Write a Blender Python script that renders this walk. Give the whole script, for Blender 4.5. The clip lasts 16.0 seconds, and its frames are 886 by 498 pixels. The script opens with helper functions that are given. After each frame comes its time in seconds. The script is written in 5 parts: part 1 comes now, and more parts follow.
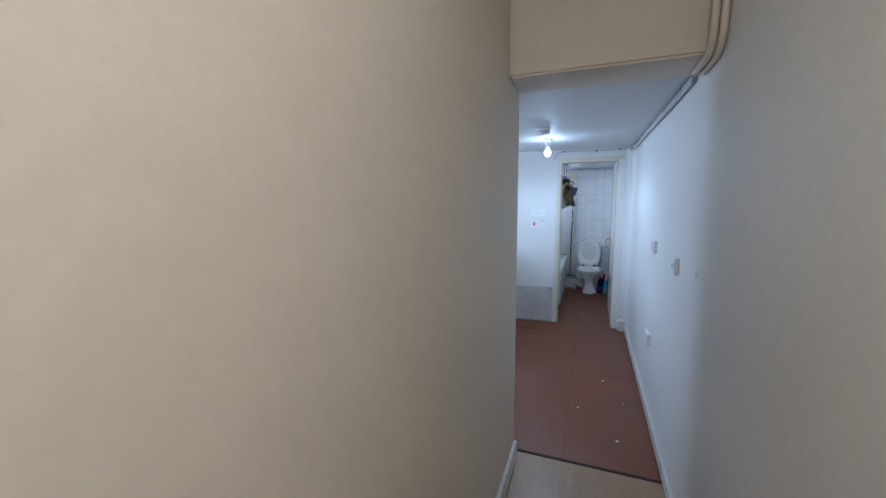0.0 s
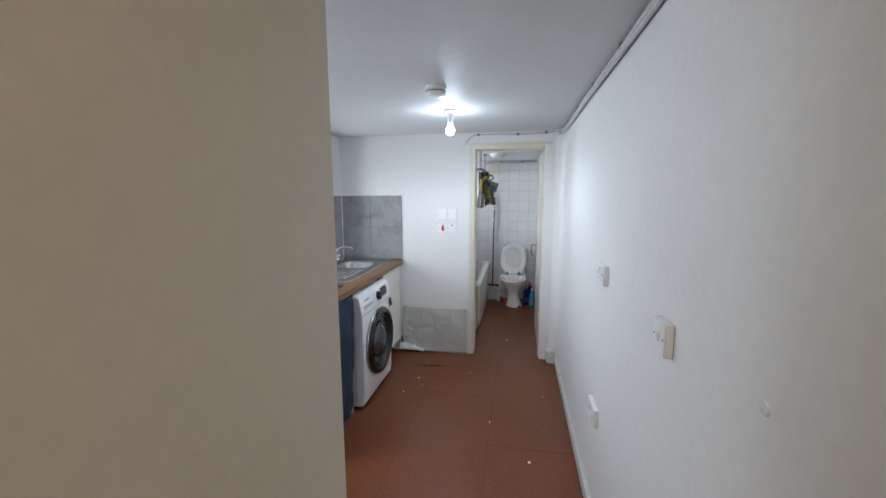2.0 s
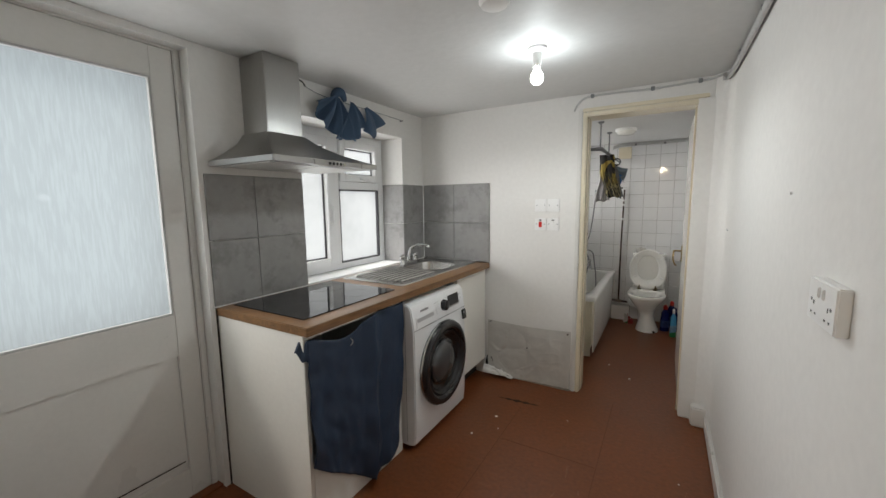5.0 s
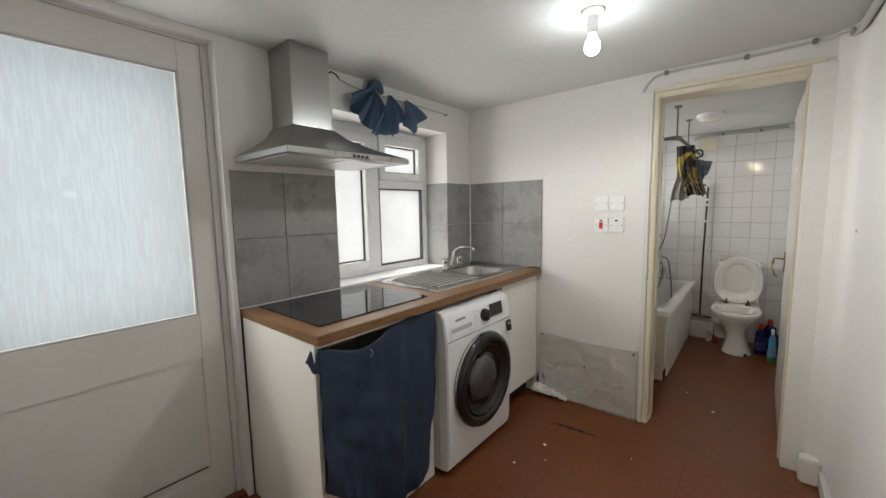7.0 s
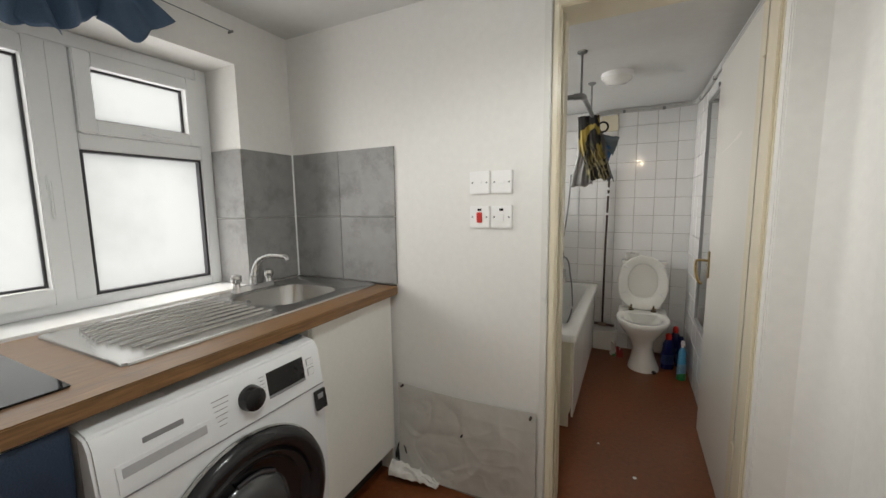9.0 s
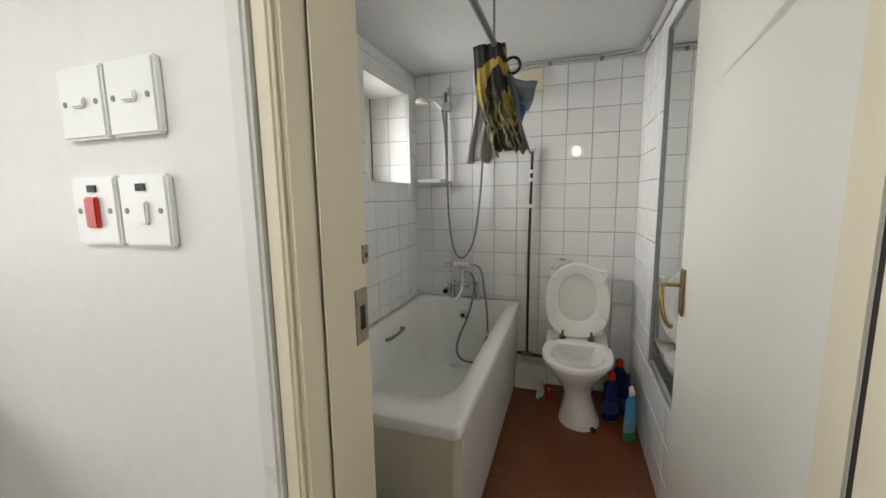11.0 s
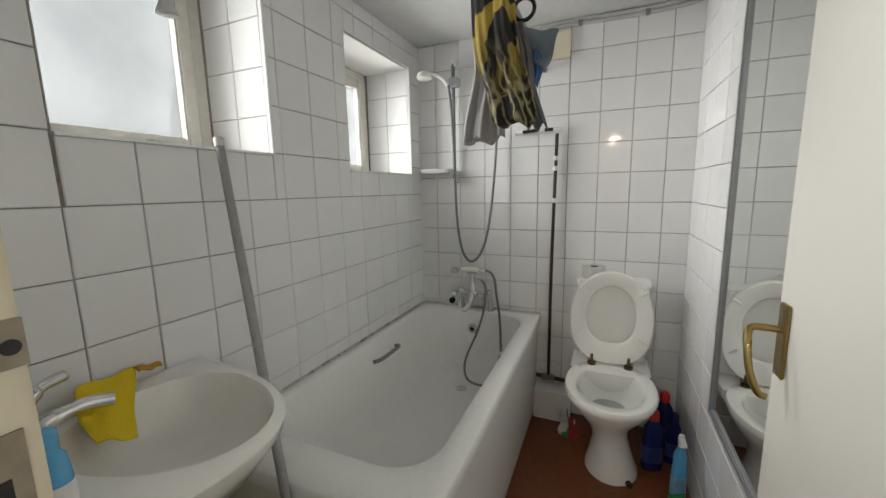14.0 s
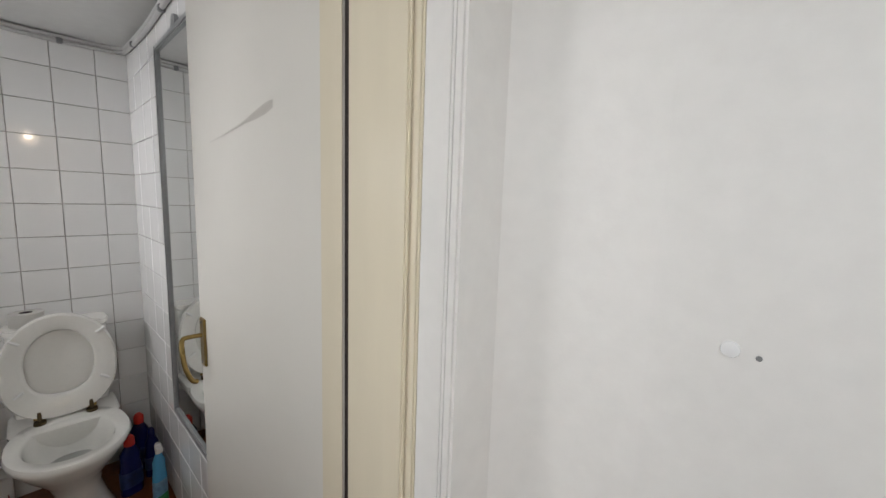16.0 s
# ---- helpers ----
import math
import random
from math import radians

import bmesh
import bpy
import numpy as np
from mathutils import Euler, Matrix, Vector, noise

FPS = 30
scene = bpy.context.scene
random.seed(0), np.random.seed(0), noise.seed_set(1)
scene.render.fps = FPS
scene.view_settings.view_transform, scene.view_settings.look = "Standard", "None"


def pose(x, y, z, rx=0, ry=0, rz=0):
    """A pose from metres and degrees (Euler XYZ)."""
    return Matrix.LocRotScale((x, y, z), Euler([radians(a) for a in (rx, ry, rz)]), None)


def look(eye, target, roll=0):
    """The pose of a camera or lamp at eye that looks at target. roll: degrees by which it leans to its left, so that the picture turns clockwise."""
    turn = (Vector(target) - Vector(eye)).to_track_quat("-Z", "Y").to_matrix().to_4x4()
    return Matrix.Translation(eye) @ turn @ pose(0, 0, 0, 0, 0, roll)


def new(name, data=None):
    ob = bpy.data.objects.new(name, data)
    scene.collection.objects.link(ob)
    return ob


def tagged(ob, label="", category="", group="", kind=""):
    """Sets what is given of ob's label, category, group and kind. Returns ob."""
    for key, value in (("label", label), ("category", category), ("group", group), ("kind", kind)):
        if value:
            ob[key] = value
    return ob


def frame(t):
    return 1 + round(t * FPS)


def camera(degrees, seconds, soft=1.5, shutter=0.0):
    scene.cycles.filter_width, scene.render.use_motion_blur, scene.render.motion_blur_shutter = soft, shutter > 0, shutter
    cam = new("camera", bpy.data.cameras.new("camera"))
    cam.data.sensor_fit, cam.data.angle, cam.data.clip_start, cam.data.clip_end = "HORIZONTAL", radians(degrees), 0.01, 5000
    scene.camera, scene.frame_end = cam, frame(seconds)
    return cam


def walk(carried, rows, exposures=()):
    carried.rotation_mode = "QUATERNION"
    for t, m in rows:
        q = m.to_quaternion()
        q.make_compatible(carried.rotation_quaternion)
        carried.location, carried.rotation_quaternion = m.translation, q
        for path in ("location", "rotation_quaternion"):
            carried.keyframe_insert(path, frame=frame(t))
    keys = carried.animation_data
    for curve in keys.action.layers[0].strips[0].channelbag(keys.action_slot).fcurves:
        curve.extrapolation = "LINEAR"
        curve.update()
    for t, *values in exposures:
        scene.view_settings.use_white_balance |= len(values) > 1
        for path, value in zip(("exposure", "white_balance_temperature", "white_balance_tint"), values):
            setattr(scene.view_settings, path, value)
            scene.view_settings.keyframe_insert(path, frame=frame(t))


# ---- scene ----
cam = camera(99.0, 16.0)
PATH = [
    (0, (1.647, -0.718, 1.512), (0.93, 1.131, 1.254), -0.5),
    (0.5, (1.661, -0.426, 1.504), (1.107, 1.477, 1.238), -0.3),
    (1, (1.654, -0.116, 1.519), (1.206, 1.814, 1.249), -0.6),
    (1.5, (1.692, 0.216, 1.507), (1.285, 2.155, 1.233), -0.3),
    (2, (1.699, 0.515, 1.515), (1.319, 2.458, 1.237), -0.2),
    (2.5, (1.71, 0.788, 1.502), (1.317, 2.731, 1.234), -0.3),
    (3, (1.711, 0.977, 1.492), (1.315, 2.919, 1.226), -0.3),
    (3.5, (1.748, 1.108, 1.47), (1.272, 3.033, 1.21), -0.3),
    (4, (1.76, 1.17, 1.449), (1.095, 3.039, 1.193), -0.5),
    (4.5, (1.783, 1.229, 1.418), (0.92, 3.015, 1.167), -0.6),
    (5, (1.798, 1.274, 1.38), (0.791, 2.984, 1.133), -0.7),
    (5.2, (1.806, 1.292, 1.363), (0.736, 2.964, 1.117), -0.8),
    (7.3, (1.767, 1.596, 1.338), (0.488, 3.119, 1.12), -1.1),
    (7.5, (1.716, 1.653, 1.355), (0.482, 3.208, 1.116), -1.2),
    (8, (1.67, 1.923, 1.311), (0.531, 3.549, 1.066), -0.8),
    (8.5, (1.634, 2.254, 1.264), (0.602, 3.949, 1.019), -0.9),
    (9, (1.558, 2.578, 1.269), (0.672, 4.355, 1.029), -0.8),
    (9.5, (1.563, 2.878, 1.25), (0.829, 4.723, 1.009), -0.7),
    (10, (1.585, 3.197, 1.233), (0.958, 5.08, 0.99), -0.7),
    (12.3, (1.622, 3.989, 1.214), (0.968, 5.854, 0.907), -1.2),
    (12.5, (1.642, 4.022, 1.2), (0.939, 5.87, 0.899), -1.3),
    (13, (1.669, 4.046, 1.19), (0.903, 5.869, 0.891), -1.1),
    (13.5, (1.659, 4.063, 1.206), (0.872, 5.877, 0.903), -1.1),
    (14, (1.612, 4.062, 1.221), (0.833, 5.879, 0.916), -1.1),
    (14.5, (1.558, 4.041, 1.269), (0.869, 5.892, 0.954), -1.1),
    (15, (1.585, 3.972, 1.318), (1.425, 5.945, 1.03), 0.2),
    (15.3, (1.584, 3.906, 1.315), (1.894, 5.864, 1.052), 0.3),
    (15.5, (1.603, 3.847, 1.329), (2.332, 5.692, 1.074), 0.7),
    (16, (1.607, 3.715, 1.356), (3.077, 5.048, 1.109), 1.9),
]
EXPOSURES = [(0, 0.22, 4900, 10), (1, 0.46, 5480, 10), (1.5, 0.52, 5600, 11), (2.5, 0.40, 6350, 12), (3.5, 0.16, 6850, 13), (5, 0.16, 7050, 13), (7.5, 0.28, 7250, 14), (8.5, 0.26, 7300, 14), (9, 0.18, 7300, 13), (10, 0.22, 7300, 12), (12.5, 0.48, 7050, 11), (14.5, 0.42, 7100, 12), (15, 0.18, 7150, 13), (15.5, 0.22, 7100, 13), (16, 0.18, 6900, 15)]
walk(cam, [(t, look(eye, target, roll)) for t, eye, target, roll in PATH], EXPOSURES)

# ---- world and large lights ----
world = bpy.data.worlds.new("world")
scene.world = world
world.use_nodes = True
wn = world.node_tree.nodes
sky = wn.new("ShaderNodeTexSky")
sky.sky_type, sky.sun_disc = "NISHITA", False
sky.sun_elevation, sky.sun_rotation = radians(40), radians(110)
world.node_tree.links.new(sky.outputs[0], wn["Background"].inputs[0])
wn["Background"].inputs[1].default_value = 0.12
sun = new("sun", bpy.data.lights.new("sun", "SUN"))
sun.data.energy, sun.data.angle, sun.data.color = 0.8, radians(15), (1, 0.97, 0.92)
sun.matrix_world = look((-6, -2, 8), (0, 2, 0))


def area_light(name, eye, target, w, h, watts, colour, spread=180):
    d = bpy.data.lights.new(name, "AREA")
    d.shape, d.size, d.size_y, d.energy, d.color = "RECTANGLE", w, h, watts, colour
    d.spread = radians(spread)
    ob = new(name, d)
    ob.matrix_world = look(eye, target)
    return ob


def point_light(name, at, watts, colour, radius=0.03):
    d = bpy.data.lights.new(name, "POINT")
    d.energy, d.color, d.shadow_soft_size = watts, colour, radius
    ob = new(name, d)
    ob.location = at
    return ob


DAY = (0.91, 0.96, 1.0)
area_light("daylight_back_door", (-0.22, 1.72, 1.41), (1, 1.72, 1.41), 0.70, 1.0, 9, DAY)
area_light("daylight_kitchen_window", (-0.34, 3.22, 1.40), (1, 3.22, 1.40), 0.95, 0.9, 18, DAY)
area_light("daylight_bathroom_window", (0.20, 4.75, 1.72), (1, 4.77, 1.60), 0.56, 0.60, 9, DAY, 115)
area_light("daylight_small_window", (0.20, 5.72, 1.63), (1, 5.72, 1.50), 0.46, 0.50, 8, DAY, 115)
point_light("bulb_light", (1.25, 3.08, 1.935), 2.8, (0.78, 0.92, 1.0), 0.03)
down = new("bulb_light_down", bpy.data.lights.new("bulb_light_down", "SPOT"))
down.data.energy, down.data.color, down.data.shadow_soft_size = 15.0, (0.86, 0.95, 1.0), 0.03
down.data.spot_size, down.data.spot_blend = radians(172), 0.5
down.location = (1.25, 3.08, 1.93)
point_light("hall_light", (1.68, -1.1, 2.2), 17, (1.0, 0.84, 0.64), 0.06)


# ---- materials ----
def material(name, colour, rough=0.5, metal=0.0, scale=3.0, vary=0.06, bump=0.0, bump_scale=60.0, dirt=None, dirt_at=0.62, rand=0.0, coat=0.0, stretch=None, plain=False):
    m = bpy.data.materials.new(name)
    m.use_nodes = True
    t = m.node_tree
    n, l = t.nodes, t.links
    b = n["Principled BSDF"]
    b.inputs["Roughness"].default_value, b.inputs["Metallic"].default_value = rough, metal
    b.inputs["Coat Weight"].default_value = coat
    co = n.new("ShaderNodeTexCoord")
    geo = n.new("ShaderNodeNewGeometry")
    big = n.new("ShaderNodeTexNoise")
    big.inputs["Scale"].default_value, big.inputs["Detail"].default_value = scale, 1 if plain else 5
    l.new(geo.outputs["Position"], big.inputs["Vector"])
    fine = n.new("ShaderNodeTexNoise")
    fine.inputs["Scale"].default_value, fine.inputs["Detail"].default_value = bump_scale, 4
    l.new(geo.outputs["Position"], fine.inputs["Vector"])
    if stretch:
        mp = n.new("ShaderNodeMapping")
        mp.inputs["Scale"].default_value = stretch
        l.new(geo.outputs["Position"], mp.inputs["Vector"])
        l.new(mp.outputs[0], big.inputs["Vector"])
        l.new(mp.outputs[0], fine.inputs["Vector"])
    ramp = n.new("ShaderNodeMix")
    ramp.data_type = "RGBA"
    ramp.inputs[6].default_value = (*[c * (1 - vary) for c in colour], 1)
    ramp.inputs[7].default_value = (*[min(1, c * (1 + vary)) for c in colour], 1)
    l.new(big.outputs["Fac"], ramp.inputs[0])
    out = ramp.outputs[2]
    grain = n.new("ShaderNodeMix")
    grain.data_type, grain.blend_type = "RGBA", "MULTIPLY"
    grain.inputs[0].default_value = min(1.0, vary * 2)
    l.new(out, grain.inputs[6])
    l.new(fine.outputs["Fac"], grain.inputs[7])
    out = grain.outputs[2]
    if rand:
        oi = n.new("ShaderNodeObjectInfo")
        mr = n.new("ShaderNodeMapRange")
        mr.inputs[3].default_value, mr.inputs[4].default_value = 1 - rand, 1.0
        l.new(oi.outputs["Random"], mr.inputs[0])
        mm = n.new("ShaderNodeMix")
        mm.data_type, mm.blend_type = "RGBA", "MULTIPLY"
        mm.inputs[0].default_value = 1
        l.new(out, mm.inputs[6])
        l.new(mr.outputs[0], mm.inputs[7])
        out = mm.outputs[2]
    if dirt:
        d = n.new("ShaderNodeTexNoise")
        d.inputs["Scale"].default_value, d.inputs["Detail"].default_value, d.inputs["Roughness"].default_value = scale * 2.3, 9, 0.7
        l.new(geo.outputs["Position"], d.inputs["Vector"])
        r = n.new("ShaderNodeMapRange")
        r.inputs[1].default_value, r.inputs[2].default_value = dirt_at, dirt_at + 0.13
        l.new(d.outputs["Fac"], r.inputs[0])
        dm = n.new("ShaderNodeMix")
        dm.data_type = "RGBA"
        dm.inputs[7].default_value = (*dirt, 1)
        l.new(r.outputs[0], dm.inputs[0])
        l.new(out, dm.inputs[6])
        out = dm.outputs[2]
    l.new(out, b.inputs["Base Color"])
    rr = n.new("ShaderNodeMapRange")
    rr.inputs[3].default_value, rr.inputs[4].default_value = max(0.02, rough * 0.75), min(1, rough * 1.25)
    l.new(big.outputs["Fac"], rr.inputs[0])
    if not plain:
        l.new(rr.outputs[0], b.inputs["Roughness"])
    if bump:
        bp = n.new("ShaderNodeBump")
        bp.inputs["Strength"].default_value, bp.inputs["Distance"].default_value = bump, 0.004
        l.new(fine.outputs["Fac"], bp.inputs["Height"])
        l.new(bp.outputs[0], b.inputs["Normal"])
    return m


WHITE_WALL = material("white_paint", (0.80, 0.79, 0.765), 0.55, scale=1.6, vary=0.05, bump=0.18, bump_scale=35)
HALL_WALL = material("cream_paint", (0.70, 0.63, 0.515), 0.6, scale=1.3, vary=0.05, bump=0.3, bump_scale=30)
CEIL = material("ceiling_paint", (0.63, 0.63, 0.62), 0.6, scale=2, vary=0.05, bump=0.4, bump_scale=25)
FLOOR_RED = material("red_floor_paint", (0.235, 0.068, 0.020), 0.36, scale=2.2, vary=0.26, bump=0.35, bump_scale=45, dirt=(0.20, 0.085, 0.045), dirt_at=0.63)
LAMINATE = material("oak_laminate", (0.42, 0.27, 0.15), 0.35, scale=6, vary=0.22, stretch=(3, 0.3, 3))
CREAM_GLOSS = material("old_cream_gloss", (0.76, 0.69, 0.54), 0.24, scale=6, vary=0.03, bump=0.12, bump_scale=9, stretch=(3, 3, 0.5), plain=True)
DOOR_PAINT = material("aged_white_gloss", (0.74, 0.72, 0.67), 0.24, scale=3, vary=0.02, bump=0.10, bump_scale=7, plain=True)
WHITE_GLOSS = material("white_gloss_paint", (0.72, 0.71, 0.68), 0.3, scale=4, vary=0.04)
UPVC = material("white_upvc", (0.80, 0.81, 0.81), 0.25, vary=0.03)
GASKET = material("black_gasket", (0.03, 0.03, 0.035), 0.5, vary=0.1)
GREY_TILE = material("grey_concrete_tile", (0.335, 0.33, 0.325), 0.36, scale=3.2, vary=0.14, bump=0.06, bump_scale=22, dirt=(0.20, 0.197, 0.193), dirt_at=0.50, rand=0.06)
WHITE_TILE = material("white_glazed_tile", (0.85, 0.85, 0.845), 0.07, scale=2.5, vary=0.03, bump=0.12, bump_scale=9, rand=0.05)
GROUT = material("grey_grout", (0.42, 0.38, 0.33), 0.9, scale=6, vary=0.35, dirt=(0.12, 0.075, 0.045), dirt_at=0.60)
GROUT_LIGHT = material("light_grout", (0.50, 0.47, 0.44), 0.8, scale=5, vary=0.25, dirt=(0.14, 0.07, 0.045), dirt_at=0.54)
WOODTOP = material("oak_worktop_edge", (0.34, 0.175, 0.072), 0.36, scale=9, vary=0.42, bump=0.1, stretch=(3, 0.22, 3), dirt=(0.13, 0.065, 0.03), dirt_at=0.66)
CARCASS = material("white_melamine", (0.80, 0.79, 0.74), 0.4, vary=0.04)
STEEL = material("brushed_steel", (0.56, 0.555, 0.54), 0.24, 1.0, scale=2, vary=0.02, plain=True)
HOOD_STEEL = material("hood_steel", (0.43, 0.425, 0.41), 0.30, 1.0, scale=3, vary=0.08, stretch=(1, 8, 0.4))
CHROME = material("chrome", (0.75, 0.75, 0.75), 0.10, 1.0, vary=0.04)
HOBGLASS = material("black_glass", (0.012, 0.012, 0.014), 0.04, vary=0.1)
BLUE_CLOTH = material("navy_cloth", (0.021, 0.044, 0.088), 0.6, scale=8, vary=0.2, bump=0.5, bump_scale=250)
APPLIANCE = material("appliance_white", (0.78, 0.79, 0.80), 0.25, vary=0.02)
BLACK_PLASTIC = material("black_plastic", (0.018, 0.018, 0.020), 0.22, vary=0.1)
GREY_PLASTIC = material("grey_plastic", (0.25, 0.25, 0.26), 0.35, vary=0.08)
DARK_METAL = material("dark_drum", (0.10, 0.10, 0.11), 0.3, 0.7, vary=0.1)
SWITCH = material("switch_plastic", (0.84, 0.84, 0.83), 0.3, vary=0.02)
RED_PLASTIC = material("red_plastic", (0.65, 0.03, 0.02), 0.35, vary=0.05)
CERAMIC = material("white_ceramic", (0.86, 0.85, 0.81), 0.09, scale=3, vary=0.03, coat=0.3)
ACRYLIC = material("white_acrylic", (0.85, 0.85, 0.82), 0.18, scale=3, vary=0.05)
TUB_PANEL = material("cream_panel", (0.70, 0.66, 0.52), 0.4, scale=5, vary=0.08, dirt=(0.30, 0.22, 0.12), dirt_at=0.70)
BRASS = material("worn_brass", (0.42, 0.30, 0.12), 0.3, 1.0, scale=20, vary=0.2)
PIPE_DARK = material("tarnished_pipe", (0.10, 0.06, 0.045), 0.45, 0.4, scale=20, vary=0.4)
CABLE_PAINT = material("painted_cable", (0.55, 0.55, 0.54), 0.45, vary=0.08)
YELLOW_CLOTH = material("yellow_cloth", (0.78, 0.56, 0.012), 0.8, scale=12, vary=0.12, bump=0.4, bump_scale=200)
SHEET = material("crinkled_plastic_sheet", (0.60, 0.585, 0.55), 0.33, scale=3.5, vary=0.14, bump=0.25, bump_scale=18, dirt=(0.42, 0.38, 0.31), dirt_at=0.60)
GREY_METAL = material("grey_painted_metal", (0.24, 0.245, 0.25), 0.45, 0.3, scale=20, vary=0.15)
BLUE_BOTTLE = material("blue_bottle", (0.008, 0.013, 0.10), 0.25, vary=0.05)
CYAN_BOTTLE = material("blue_cleaner", (0.10, 0.42, 0.72), 0.15, vary=0.08)
GREEN_PLASTIC = material("green_plastic", (0.012, 0.20, 0.06), 0.3, vary=0.05)
GREY_CLOTH = material("grey_cloth", (0.44, 0.43, 0.43), 0.8, scale=9, vary=0.15, bump=0.4, bump_scale=200)
BLUE_GREY_CLOTH = material("blue_grey_cloth", (0.17, 0.22, 0.265), 0.8, scale=9, vary=0.15, bump=0.4, bump_scale=200)
# Near-black brown for dirt and dark fittings, and for shade painted into gaps.
DARK_CREVICE = material("dirt_and_gap_shade", (0.035, 0.025, 0.02), 0.9, vary=0.2)
HOOD_STEEL.node_tree.nodes["Principled BSDF"].inputs["Anisotropic"].default_value = 0.75
MOULDY = material("mouldy_sealant", (0.62, 0.59, 0.54), 0.6, scale=9, vary=0.15, dirt=(0.03, 0.02, 0.016), dirt_at=0.50)
MIRROR = bpy.data.materials.new("mirror_glass")
MIRROR.use_nodes = True
MIRROR.node_tree.nodes["Principled BSDF"].inputs["Metallic"].default_value = 1
MIRROR.node_tree.nodes["Principled BSDF"].inputs["Roughness"].default_value = 0.02
MIRROR.node_tree.nodes["Principled BSDF"].inputs["Base Color"].default_value = (0.82, 0.84, 0.83, 1)


def frosted(name, colour, streak=(1, 1, 1), amount=0.15, scale=8.0, thresh=0.35):
    m = bpy.data.materials.new(name)
    m.use_nodes = True
    n, l = m.node_tree.nodes, m.node_tree.links
    n.remove(n["Principled BSDF"])
    geo = n.new("ShaderNodeNewGeometry")
    mp = n.new("ShaderNodeMapping")
    mp.inputs["Scale"].default_value = streak
    l.new(geo.outputs["Position"], mp.inputs["Vector"])
    no = n.new("ShaderNodeTexNoise")
    no.inputs["Scale"].default_value, no.inputs["Detail"].default_value = scale, 6
    l.new(mp.outputs[0], no.inputs["Vector"])
    rg = n.new("ShaderNodeMapRange")
    rg.inputs[1].default_value, rg.inputs[2].default_value = thresh, thresh + 0.2
    l.new(no.outputs["Fac"], rg.inputs[0])
    mx = n.new("ShaderNodeMix")
    mx.data_type = "RGBA"
    mx.inputs[6].default_value = (*[c * (1 - amount) for c in colour], 1)
    mx.inputs[7].default_value = (*colour, 1)
    l.new(rg.outputs[0], mx.inputs[0])
    tr = n.new("ShaderNodeBsdfTranslucent")
    l.new(mx.outputs[2], tr.inputs[0])
    gl = n.new("ShaderNodeBsdfGlossy")
    gl.inputs["Roughness"].default_value = 0.15
    bp = n.new("ShaderNodeBump")
    bp.inputs["Strength"].default_value, bp.inputs["Distance"].default_value = 0.5, 0.003
    l.new(no.outputs["Fac"], bp.inputs["Height"])
    l.new(bp.outputs[0], gl.inputs["Normal"])
    ms = n.new("ShaderNodeMixShader")
    ms.inputs[0].default_value = 0.06
    l.new(tr.outputs[0], ms.inputs[1])
    l.new(gl.outputs[0], ms.inputs[2])
    l.new(ms.outputs[0], n["Material Output"].inputs[0])
    return m


FROST = frosted("frosted_glass", (0.29, 0.298, 0.300), amount=0.12, scale=3)
FROST_BATH = frosted("dull_frosted_glass", (0.16, 0.167, 0.170), amount=0.14, scale=4)
FROST_DOOR = frosted("streaked_glass", (0.315, 0.343, 0.355), (60, 60, 5.5), 0.09, 2.0, 0.42)


def glow(name, colour, strength):
    m = bpy.data.materials.new(name)
    m.use_nodes = True
    b = m.node_tree.nodes["Principled BSDF"]
    b.inputs["Emission Color"].default_value, b.inputs["Emission Strength"].default_value = (*colour, 1), strength
    return m


BULB_GLOW = glow("lit_bulb", (0.90, 0.97, 1.0), 7)


# ---- mesh helpers ----
ORIGIN = {}


def thing(name, at=(0, 0, 0), label="", category="", group="", kind="", own=False, rz=0):
    ob = new(name)
    ob.matrix_basis = pose(*at, 0, 0, rz)
    ORIGIN[ob.name] = Vector((0, 0, 0)) if own else Vector(at)
    ob.empty_display_size = 0.05
    return tagged(ob, label, category, group, kind)


def mesh_of(bm, mat, bevel=0.0, smooth=True, segments=2, angle=38):
    if bevel:
        bmesh.ops.bevel(bm, geom=[e for e in bm.edges if e.is_manifold and e.calc_face_angle(0) > radians(40)], offset=bevel, segments=segments, affect="EDGES", clamp_overlap=True)
    if smooth:
        for f in bm.faces:
            f.smooth = True
        for e in bm.edges:
            if len(e.link_faces) == 2 and e.calc_face_angle(0) > radians(angle):
                e.smooth = False
    me = bpy.data.meshes.new("mesh")
    bm.to_mesh(me)
    bm.free()
    me.materials.append(mat)
    return me


def part(name, bm, mat, parent=None, label="", bevel=0.0, smooth=True, segments=2, kind="", category="", angle=38):
    if parent is not None:
        off = ORIGIN.get(parent.name, Vector((0, 0, 0)))
        bmesh.ops.translate(bm, verts=bm.verts, vec=-off)
    ob = new(name, mesh_of(bm, mat, bevel, smooth, segments, angle))
    if parent is not None:
        ob.parent = parent
        ORIGIN[ob.name] = off.copy()
    return tagged(ob, label, category, "", kind)


def box(x0, x1, y0, y1, z0, z1, bm=None):
    bm = bm or bmesh.new()
    c = ((x0 + x1) / 2, (y0 + y1) / 2, (z0 + z1) / 2)
    bmesh.ops.create_cube(bm, size=1, matrix=Matrix.Translation(c) @ Matrix.Diagonal((abs(x1 - x0), abs(y1 - y0), abs(z1 - z0), 1)))
    return bm


